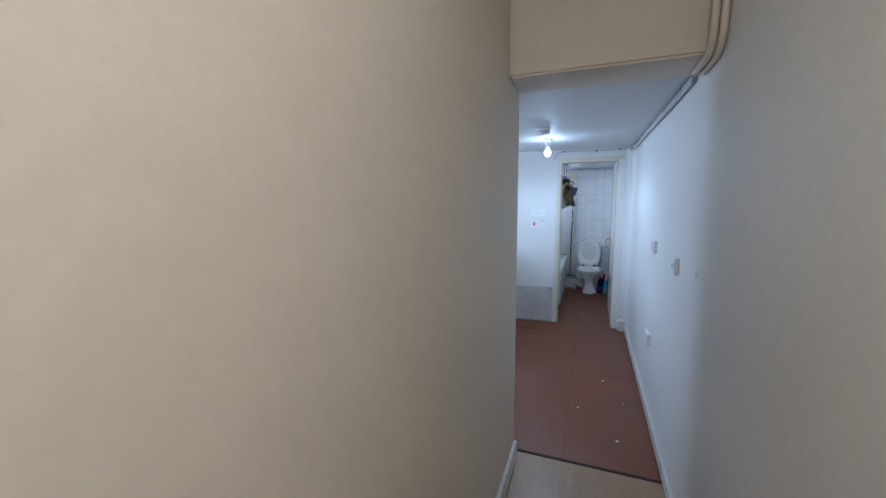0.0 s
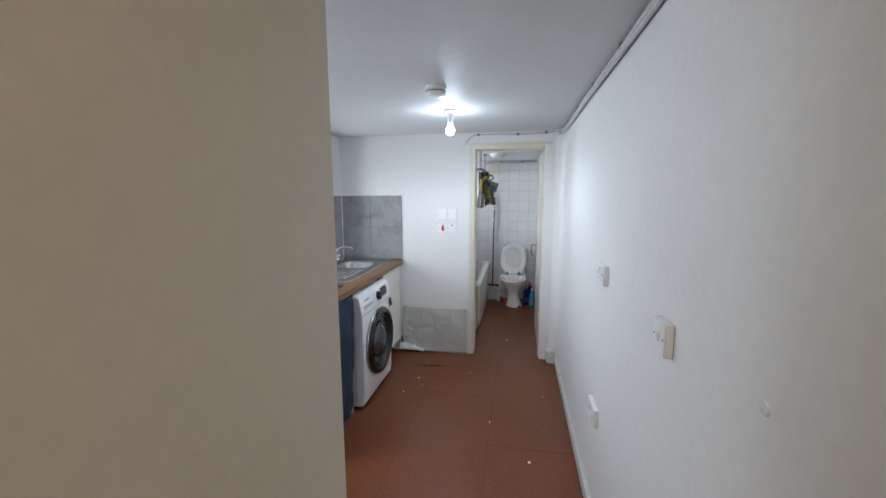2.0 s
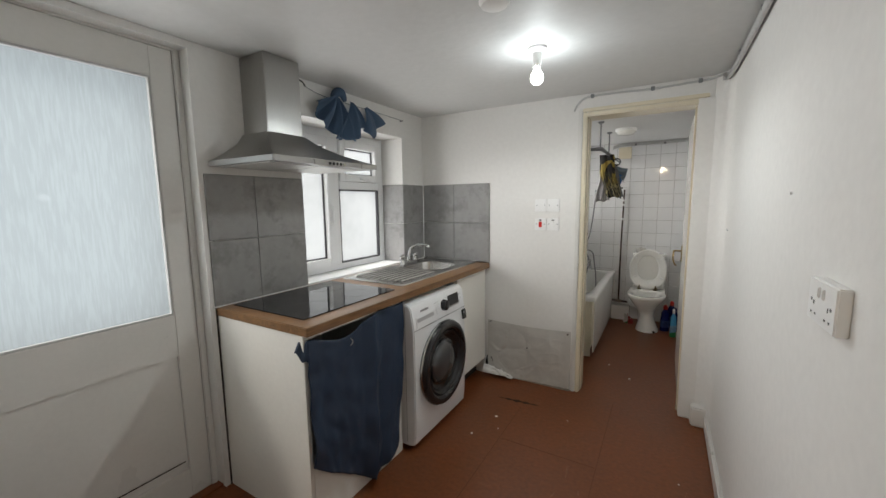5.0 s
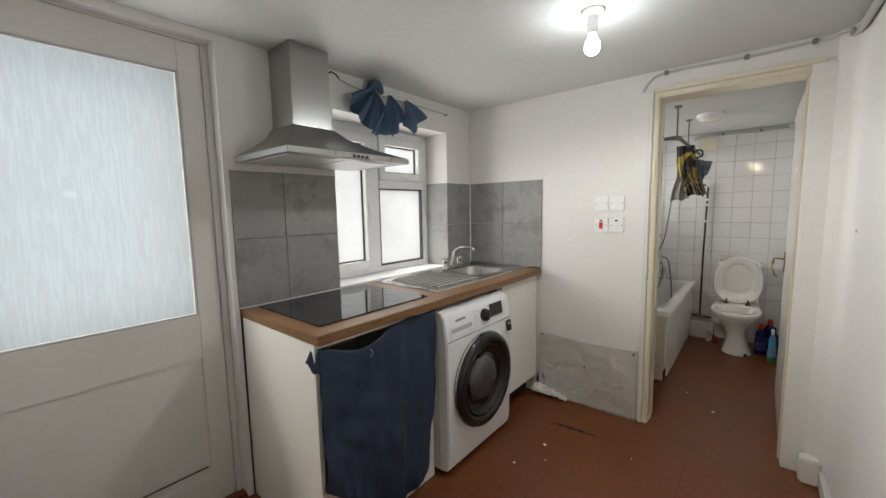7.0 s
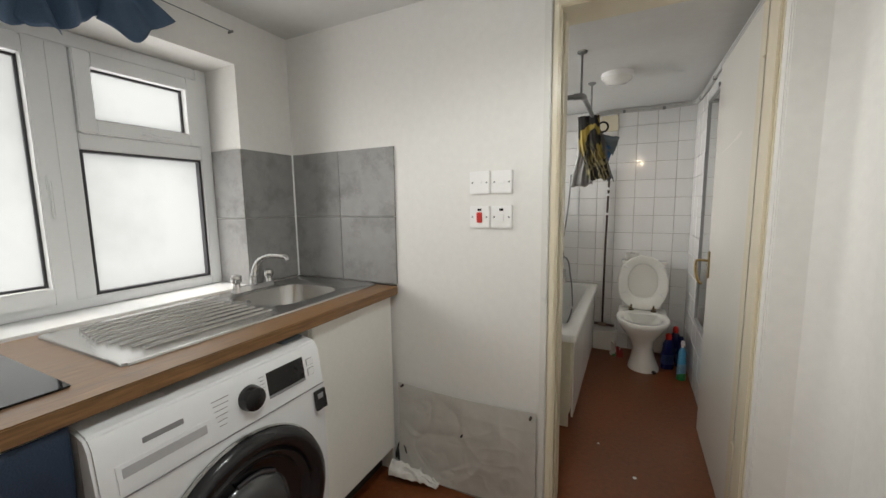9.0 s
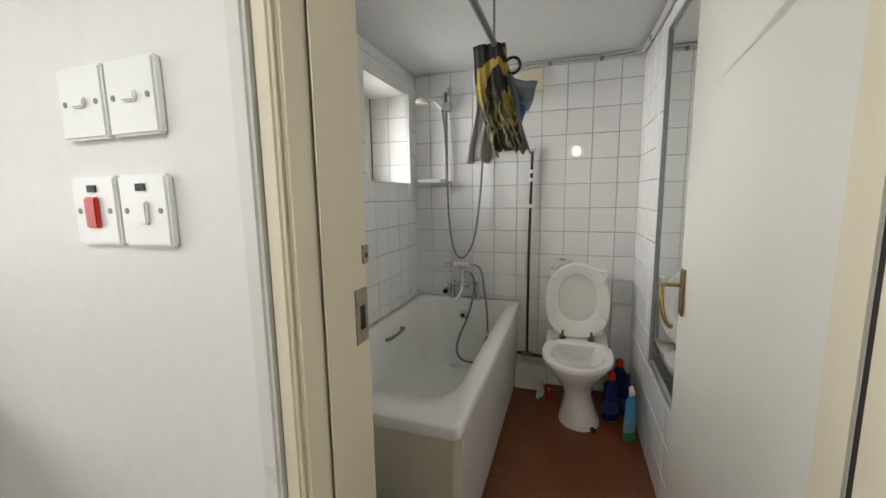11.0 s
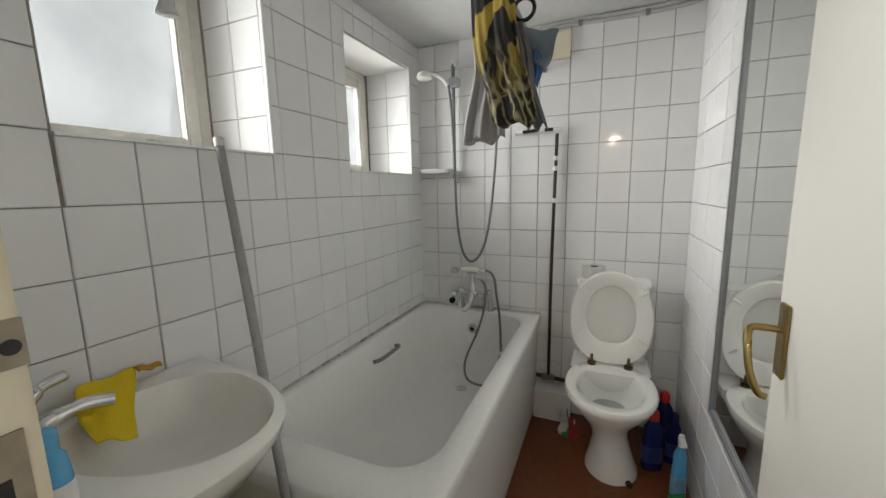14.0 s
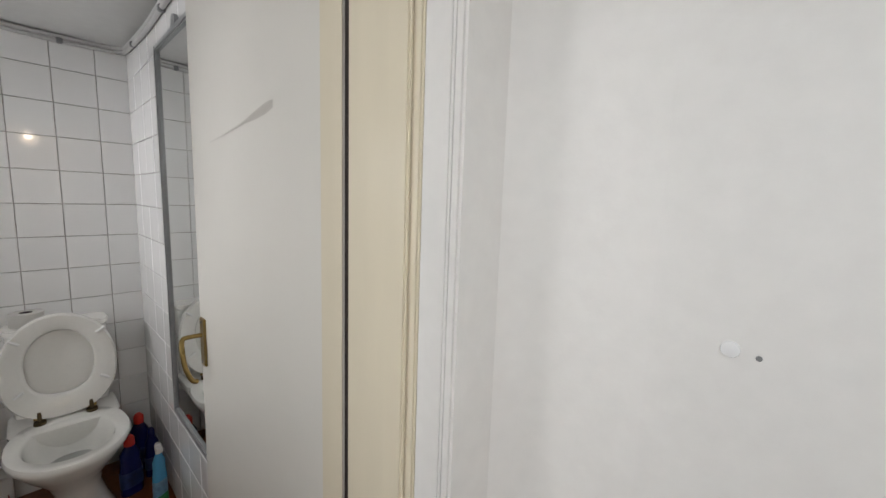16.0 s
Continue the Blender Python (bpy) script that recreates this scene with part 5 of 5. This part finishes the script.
def dinner(hx, hy, z, cx=0.800):
    pts = []
    for k in range(29):
        a = -math.pi / 2 + math.pi * k / 28
        pts.append(Vector((cx + hx * math.cos(a), 4.487 + 0.80 * hy * math.sin(a), z)))
    for k in range(1, 6):
        a = math.pi / 2 + math.pi * k / 6
        pts.append(Vector((cx + hx * 0.52 * math.cos(a), 4.487 + 0.80 * hy * math.sin(a), z)))
    return pts


part("bowl", loft([dshape(0.14, 0.11, 0.585), dshape(0.26, 0.17, 0.62), dshape(0.41, 0.226, 0.70), dshape(0.460, 0.249, 0.765), dshape(0.465, 0.253, 0.785), dshape(0.458, 0.247, 0.792), dinner(0.250, 0.212, 0.792), dinner(0.242, 0.205, 0.780), dinner(0.215, 0.190, 0.72), dinner(0.155, 0.135, 0.665), dinner(0.06, 0.05, 0.645)]), CERAMIC, basin, angle=55)
part("pedestal", loft([oval(0.74, 4.43, 0.10, 0.10, 0.0), oval(0.74, 4.43, 0.075, 0.08, 0.10), oval(0.75, 4.43, 0.075, 0.08, 0.45), oval(0.77, 4.43, 0.11, 0.12, 0.60)]), CERAMIC, basin, angle=60)
part("plug_hole", lathe([(0.026, 0.646), (0.024, 0.650), (0.010, 0.647)], (0.860, 4.470, 0)), GREY_METAL, basin)
t = thing("basin_tap", (0.715, 4.325, 0.792), "chrome lever tap on the wash basin", "tap")
part("body", lathe([(0.024, 0.789), (0.022, 0.800), (0.018, 0.815), (0.019, 0.850), (0.014, 0.858)], (0.715, 4.325, 0), 20), CHROME, t)
part("spout", tube([(0.716, 4.326, 0.818), (0.722, 4.350, 0.830), (0.731, 4.400, 0.838), (0.737, 4.440, 0.829)], [0.016] * 12 + [0.0135] * 13), CHROME, t)
part("handle", tube([(0.714, 4.326, 0.858), (0.708, 4.334, 0.874), (0.694, 4.360, 0.886), (0.680, 4.398, 0.888)], [0.014] * 14 + [0.0105] * 11), CHROME, t, "curved chrome lever")
cloth = thing("cleaning_cloth", (0.70, 4.50, 0.79), "bright yellow cleaning cloth draped over the basin edge", "cloth")


def yell(u, v):
    """A square of cloth over the back rim, hanging a little into the bowl."""
    fall = max(0.0, v - 0.45) / 0.55
    x = 0.620 + 0.020 * (1 - u) + (0.150 - 0.015 * u) * v + 0.004 * math.sin(7 * v) * u
    y = (4.425 + 0.115 * u) * (1 - v) + (4.385 + 0.075 * u) * v - 0.012 * math.sin(math.pi * v) * (1 - u)
    z = 0.838 - 0.012 * u - 0.030 * min(1.0, v * 2.0) - 0.062 * fall ** 1.2 * (0.35 + 0.65 * u) + 0.003 * math.sin(9 * u + 5 * v)
    return (x, y, z)


part("cloth", sheet(yell, 24, 30, 0.003), YELLOW_CLOTH, cloth, angle=180)
part("fold", sheet(lambda u, v: (0.622 + 0.022 * v * (1 - 0.6 * u), 4.535 + 0.055 * u, 0.822 + 0.008 * math.sin(3 * v) - 0.014 * u + 0.003 * math.sin(9 * u)), 12, 8, 0.004), material("orange_hem", (0.55, 0.26, 0.03), 0.8), cloth, "rust-stained folded hem", angle=180)
soap = thing("soap_bottle", (0.95, 4.275, 0.79), "blue liquid soap bottle on the basin edge", "soap bottle")
part("bottle", loft([oval(0.955, 4.270, 0.019, 0.015, 0.793), oval(0.955, 4.270, 0.023, 0.019, 0.800), oval(0.955, 4.270, 0.023, 0.019, 0.850), oval(0.955, 4.270, 0.019, 0.016, 0.885), oval(0.955, 4.270, 0.010, 0.010, 0.895)]), CYAN_BOTTLE, soap, angle=60)
part("label", loft([oval(0.955, 4.270, 0.0235, 0.0195, 0.812), oval(0.955, 4.270, 0.0238, 0.0198, 0.814), oval(0.955, 4.270, 0.0238, 0.0198, 0.848), oval(0.955, 4.270, 0.0235, 0.0195, 0.850)], cap0=False, cap1=False), SWITCH, soap, "white printed label")
part("cap", lathe([(0.012, 0.894), (0.012, 0.920), (0.009, 0.924)], (0.955, 4.270, 0), 16), CYAN_BOTTLE, soap)

POLE_METAL = material("dull_pole_metal", (0.36, 0.36, 0.35), 0.45, 0.3, scale=20, vary=0.15)
pole = thing("mop_pole", (0.65, 4.80, 0), "grey metal mop pole leaning against the tiled wall", "pole")
part("shaft", tube([(1.165, 4.522, 0.014), (0.634, 4.806, 1.350)], 0.0115, curve=0), POLE_METAL, pole)
part("end_cap", tube([(0.634, 4.806, 1.350), (0.624, 4.8115, 1.374)], 0.0135, curve=0), CABLE_PAINT, pole)

# ---- mirror, rail, towels ----
MIRROR_FRAME = material("grey_mirror_frame", (0.36, 0.37, 0.38), 0.35, 0.5, scale=20, vary=0.12)
mirror = thing("wall_mirror", (1.96, 5.3, 0.48), "tall mirror in a grey metal frame on the tiled wall", "mirror")
part("frame", frame_box(1.948, 1.9695, 4.985, 5.450, 0.490, 1.870, 0.021), MIRROR_FRAME, mirror, bevel=0.004)
part("glass", box(1.957, 1.961, 5.006, 5.429, 0.511, 1.849), MIRROR, mirror)
part("hanging_lug", lathe([(0.026, 1.953), (0.028, 1.956), (0.028, 1.964), (0.024, 1.967)], (0, 5.20, 1.882), 20, axis="x"), MIRROR_FRAME, mirror, "round lug at the top")
rail = thing("shower_rail", (1.0, 4.67, 1.79), "grey L-shaped shower curtain rail hung from the ceiling", "shower rail")
part("rail", tube([(0.606, 4.67, 1.795), (1.29, 4.67, 1.795)], 0.0125, curve=0), GREY_METAL, rail)
part("rail", tube([(1.315, 4.695, 1.795), (1.312, 5.4, 1.800), (1.310, 6.092, 1.800)], 0.0125, curve=0), GREY_METAL, rail)
part("elbow", tube([(1.270, 4.67, 1.795), (1.298, 4.672, 1.795), (1.313, 4.688, 1.795), (1.315, 4.715, 1.795)], 0.016), GREY_PLASTIC, rail, "dark plastic elbow")
for y, x in ((4.672, 1.305), (5.24, 1.300)):
    part("hanger", tube([(x, y, 1.80), (x, y, 2.008)], 0.0055, curve=0), GREY_METAL, rail)
    part("ceiling_plate", lathe([(0.024, BZ), (0.024, BZ - 0.008), (0.010, BZ - 0.016)], (x, y, 0), 16), GREY_METAL, rail)
hook = thing("hanging_ring", (1.36, 5.24, 1.74), "black plastic ring hooked on the shower rail", "ring")
part("ring", loft([[Vector((1.372 + (0.030 + 0.006 * math.cos(b)) * math.cos(a), 5.25 + 0.006 * math.sin(b), 1.735 + (0.030 + 0.006 * math.cos(b)) * math.sin(a))) for b in [2 * math.pi * j / 8 for j in range(8)]] for a in [2 * math.pi * k / 24 for k in range(25)]], cap0=False, cap1=False), BLACK_PLASTIC, hook)


def pattern_cloth():
    """Yellow with black leaf shapes above, black with thin pale strokes below."""
    m = bpy.data.materials.new("patterned_cloth")
    m.use_nodes = True
    n, l = m.node_tree.nodes, m.node_tree.links
    b = n["Principled BSDF"]
    b.inputs["Roughness"].default_value = 0.75
    geo = n.new("ShaderNodeNewGeometry")
    mp = n.new("ShaderNodeMapping")
    mp.inputs["Scale"].default_value, mp.inputs["Rotation"].default_value = (1.0, 1.0, 0.55), (0.2, 0.5, 0.2)
    l.new(geo.outputs["Position"], mp.inputs["Vector"])
    sep = n.new("ShaderNodeSeparateXYZ")
    l.new(geo.outputs["Position"], sep.inputs[0])
    down = n.new("ShaderNodeMapRange")
    down.inputs[1].default_value, down.inputs[2].default_value = 1.66, 1.48
    l.new(sep.outputs["Z"], down.inputs[0])

    def noise(scale, distortion, detail):
        w = n.new("ShaderNodeTexNoise")
        w.inputs["Scale"].default_value, w.inputs["Distortion"].default_value, w.inputs["Detail"].default_value = scale, distortion, detail
        l.new(mp.outputs[0], w.inputs["Vector"])
        return w.outputs["Fac"]

    def mix(kind, fac, a, c):
        mx = n.new("ShaderNodeMix")
        mx.data_type, mx.blend_type = "RGBA", kind
        for k, s in ((0, fac), (6, a), (7, c)):
            if isinstance(s, (tuple, float)):
                mx.inputs[k].default_value = s
            else:
                l.new(s, mx.inputs[k])
        return mx.outputs[2]

    def ranged(s, lo, hi):
        r = n.new("ShaderNodeMapRange")
        r.inputs[1].default_value, r.inputs[2].default_value = lo, hi
        l.new(s, r.inputs[0])
        return r.outputs[0]

    frond = n.new("ShaderNodeTexWave")
    frond.inputs["Scale"].default_value, frond.inputs["Distortion"].default_value, frond.inputs["Detail"].default_value, frond.inputs["Detail Scale"].default_value = 15, 7, 2, 1.6
    l.new(mp.outputs[0], frond.inputs["Vector"])
    ad = n.new("ShaderNodeMath")
    ad.operation = "MULTIPLY_ADD"
    ad.inputs[1].default_value = 0.05
    l.new(frond.outputs["Fac"], ad.inputs[0])
    l.new(noise(8.5, 1.6, 2.5), ad.inputs[2])
    gold = mix("MIX", noise(14, 0.5, 2), (0.27, 0.195, 0.035, 1.0), (0.50, 0.37, 0.075, 1.0))
    upper = mix("MIX", ranged(ad.outputs[0], 0.500, 0.530), (0.012, 0.011, 0.010, 1.0), gold)
    strokes = mix("MIX", ranged(frond.outputs["Fac"], 0.70, 1.0), (0.014, 0.013, 0.011, 1.0), (0.30, 0.27, 0.14, 1.0))
    lower = mix("MIX", ranged(noise(10.0, 2.2, 3), 0.56, 0.64), strokes, (0.30, 0.27, 0.15, 1.0))
    l.new(mix("MIX", down.outputs[0], upper, lower), b.inputs["Base Color"])
    return m


PATTERN = pattern_cloth()


def towel(top, spans, cy, depth, ph):
    """A folded cloth hung at its top. top and spans: the two sides and the height, from above down."""
    rows = [top, *spans]
    rings = []
    for i in range(31):
        v = i / 30 * (len(rows) - 1)
        k = min(int(v), len(rows) - 2)
        a0, a1, z = [p + (q - p) * (v - k) for p, q in zip(rows[k], rows[k + 1])]
        f = i / 30
        ring = []
        for j in range(72):
            a = 2 * math.pi * j / 72
            c, q = math.cos(a), math.sin(a)
            fold = 0.55 * math.sin(7 * c + ph + 2.0 * f) + 0.35 * math.sin(15 * c - 2 * f + ph * 2)
            ring.append(Vector(((a0 + a1) / 2 + (a1 - a0) / 2 * c + 0.004 * math.sin(9 * f + ph), cy + depth * (0.45 * q + (0.25 + 0.35 * f) * fold * min(1.0, 3 * (1 - abs(c)) + 0.3)), z + 0.012 * f * f * math.sin(6 * c + ph))))
        rings.append(ring)
    return loft(rings)


bag = thing("patterned_towel", (1.33, 5.24, 1.6), "yellow and black leaf-patterned cloth hanging from the shower rail", "cloth")
part("cloth", towel((1.222, 1.350, 1.800), ((1.246, 1.378, 1.590), (1.296, 1.430, 1.410)), 5.190, 0.034, 1.4), PATTERN, bag, angle=180)
part("string", tube([(1.290, 5.22, 1.79), (1.300, 5.20, 1.815), (1.31, 5.22, 1.80)], 0.004), SWITCH, bag, "white hanging loop")
tow = thing("grey_towel", (1.25, 5.26, 1.55), "grey and white cloth hanging bunched behind the patterned one", "cloth")
part("cloth", towel((1.232, 1.290, 1.785), ((1.222, 1.330, 1.570), (1.186, 1.325, 1.372)), 5.235, 0.040, 3.1), GREY_CLOTH, tow, angle=180)
part("hem", towel((1.330, 1.375, 1.700), ((1.345, 1.405, 1.560), (1.385, 1.445, 1.402)), 5.245, 0.020, 5.2), material("charcoal_cloth", (0.16, 0.16, 0.17), 0.8, scale=9, vary=0.2), tow, "dark grey trailing end", angle=180)
blu = thing("blue_cloth", (1.41, 5.26, 1.6), "faded blue cloth tucked behind the towels", "cloth")
part("cloth", sheet(lambda u, v: (1.350 + 0.120 * u - 0.035 * v * u, 5.262 + 0.016 * math.sin(7 * v + 4 * u), 1.690 - 0.035 * u * u - (0.035 + 0.075 * u) * v + 0.006 * math.sin(8 * u)), 18, 18, 0.006), BLUE_GREY_CLOTH, blu, angle=180)
part("cloth", towel((1.375, 1.425, 1.640), ((1.375, 1.425, 1.590), (1.388, 1.420, 1.535)), 5.272, 0.018, 1.5), material("bright_blue_cloth", (0.03, 0.12, 0.30), 0.7), blu, "brighter blue fold", angle=180)

dome = thing("ceiling_light", (1.45, 5.12, BZ), "round white flush ceiling light, switched off", "ceiling light")
part("base", lathe([(0.088, BZ), (0.088, BZ - 0.020), (0.082, BZ - 0.026)], (1.45, 5.12, 0), 36), SWITCH, dome)
part("diffuser", lathe([(0.080, BZ - 0.026), (0.076, BZ - 0.040), (0.058, BZ - 0.054), (0.020, BZ - 0.060)], (1.45, 5.12, 0), 36), CERAMIC, dome)
cord = thing("pull_cord", (0.84, 4.57, BZ), "light pull cord with a conical white knob", "pull cord")
part("switch_box", lathe([(0.035, BZ), (0.035, BZ - 0.02), (0.014, BZ - 0.030)], (0.84, 4.57, 0), 16), SWITCH, cord)
part("cord", tube([(0.84, 4.57, BZ - 0.02), (0.84, 4.57, 1.60)], 0.0018, seg=6, curve=0), SWITCH, cord)
part("knob", lathe([(0.003, 1.605), (0.006, 1.600), (0.009, 1.585), (0.018, 1.562), (0.019, 1.558), (0.010, 1.556)], (0.84, 4.57, 0), 16), CABLE_PAINT, cord, "grey-white conical knob")
vent = thing("junction_box", (1.37, 6.09, 1.9), "square cream cover plate high on the tiled wall", "cover plate")
part("cover", box(1.300, 1.432, 6.072, 6.092, 1.838, 1.965), CREAM_GLOSS, vent, bevel=0.004)
cable("electric_cable", "painted cable run below the bathroom ceiling", [(1.24, 6.082, 1.955), (1.30, 6.080, 1.975), (1.42, 6.080, 1.985), (1.70, 6.080, 1.978), (1.90, 6.078, 1.985), (1.950, 6.055, 1.985), (1.960, 5.98, 1.980), (1.960, 5.6, 1.965), (1.960, 5.2, 1.975), (1.960, 4.3, 1.975)], 0.0085,
      [(1.47, 6.080, 1.985), (1.75, 6.080, 1.980), (1.960, 5.85, 1.975), (1.960, 5.35, 1.970)], pair=(0.0, 0.0, 0.018))


# ---- tiles ----
def rect_minus(r, holes):
    out = [r]
    for h in holes:
        nxt = []
        for a0, a1, b0, b1 in out:
            c0, c1, d0, d1 = max(a0, h[0]), min(a1, h[1]), max(b0, h[2]), min(b1, h[3])
            if c0 >= c1 or d0 >= d1:
                nxt.append((a0, a1, b0, b1))
                continue
            nxt += [(a0, c0, b0, b1), (c1, a1, b0, b1), (c0, c1, b0, d0), (c0, c1, d1, b1)]
        out = [q for q in nxt if q[1] - q[0] > 0.006 and q[3] - q[2] > 0.006]
    return out


TILE_MESH = {}


def tile_mesh(w, h, thick, mat):
    key = (round(w, 3), round(h, 3), mat.name)
    if key not in TILE_MESH:
        bm = bmesh.new()
        e = 0.0020
        lv = [[(0, 0, 0), (w, 0, 0), (w, h, 0), (0, h, 0)], [(0, 0, thick - e), (w, 0, thick - e), (w, h, thick - e), (0, h, thick - e)], [(e, e, thick), (w - e, e, thick), (w - e, h - e, thick), (e, h - e, thick)]]
        loft(lv, bm, cap0=False)
        me = bpy.data.meshes.new("tile")
        bm.to_mesh(me)
        bm.free()
        me.materials.append(mat)
        TILE_MESH[key] = me
    return TILE_MESH[key]


def tiles(wall, place, us, zs, holes, mat, gap=0.0024, thick=0.008, seed=1):
    """place: a matrix that takes (along, up, out) to the wall. us, zs: the joints."""
    rnd = random.Random(seed)
    parent = bpy.data.objects[wall]
    for u0, u1 in zip(us, us[1:]):
        for z0, z1 in zip(zs, zs[1:]):
            for a0, a1, b0, b1 in rect_minus((u0, u1, z0, z1), holes):
                w, h = a1 - a0 - gap, b1 - b0 - gap
                ob = new("tile", tile_mesh(w, h, thick, mat))
                ob.parent = parent
                ob.matrix_basis = place @ Matrix.Translation((a0 + gap / 2, b0 + gap / 2, rnd.uniform(-0.0012, 0))) @ Euler((rnd.uniform(-0.003, 0.003), rnd.uniform(-0.003, 0.003), 0)).to_matrix().to_4x4()


def steps(a, b, start, pitch):
    """Joints from a to b on a grid that passes through start."""
    k = math.ceil((a - start) / pitch + 0.02)
    out = [a]
    while start + k * pitch < b - 0.012:
        out.append(start + k * pitch)
        k += 1
    return out + [b]


def wall_matrix(origin, along, out):
    a, o = Vector(along), Vector(out)
    return Matrix(((a.x, 0, o.x, origin[0]), (a.y, 0, o.y, origin[1]), (0, 1, 0, origin[2]), (0, 0, 0, 1)))


WEST = wall_matrix((0.604, 0, 0), (0, 1, 0), (1, 0, 0))
NORTH = wall_matrix((0, 6.098, 0), (1, 0, 0), (0, -1, 0))
EAST = wall_matrix((1.978, 0, 0), (0, 1, 0), (-1, 0, 0))
zj = [z for z in steps(0.0, BZ, 1.203, 0.1495)]
tiles("wall_bathroom_west", WEST, steps(4.15, 6.096, 4.904, 0.1465), zj, [(4.47, 5.01, 1.345, 1.99), (5.42, 5.97, 1.31, 1.87)], WHITE_TILE, seed=2)
tiles("wall_bathroom_north", NORTH, steps(0.604, 1.978, 1.286, 0.1432), steps(0.0, BZ, 1.148, 0.1440), [], WHITE_TILE, seed=3)
tiles("wall_bathroom_east", EAST, steps(4.25, 6.090, 6.09, 0.1480), steps(0.0, BZ, 1.148, 0.1440), [], WHITE_TILE, seed=4)
for k, (y, z0, z1) in enumerate(((5.01, 1.345, 1.99), (5.97, 1.31, 1.87))):
    R = wall_matrix((0, y, 0), (1, 0, 0), (0, -1, 0))
    tiles("wall_bathroom_west", R, [0.345, 0.470, 0.602], steps(z0 + 0.006, z1, z0 + 0.125, 0.1485), [], WHITE_TILE, thick=0.005, seed=5 + k)
tiles("wall_west", wall_matrix((0, 0, 0), (0, 1, 0), (1, 0, 0)), [2.216, 2.456, 2.752], [0.906, 1.213, 1.520], [], GREY_TILE, gap=0.002, thick=0.009, seed=9)
tiles("wall_west", wall_matrix((0, 0, 0), (0, 1, 0), (1, 0, 0)), [3.716, 3.990], [0.906, 1.213, 1.520], [], GREY_TILE, gap=0.002, thick=0.009, seed=10)
tiles("wall_west", wall_matrix((0, 3.715, 0), (1, 0, 0), (0, -1, 0)), [-0.198, 0.008], [0.909, 1.213, 1.520], [], GREY_TILE, gap=0.002, thick=0.009, seed=11)
tiles("wall_north", wall_matrix((0, 4.0, 0), (1, 0, 0), (0, -1, 0)), [0.010, 0.305, 0.618], [0.906, 1.213, 1.520], [], GREY_TILE, gap=0.002, thick=0.009, seed=12)
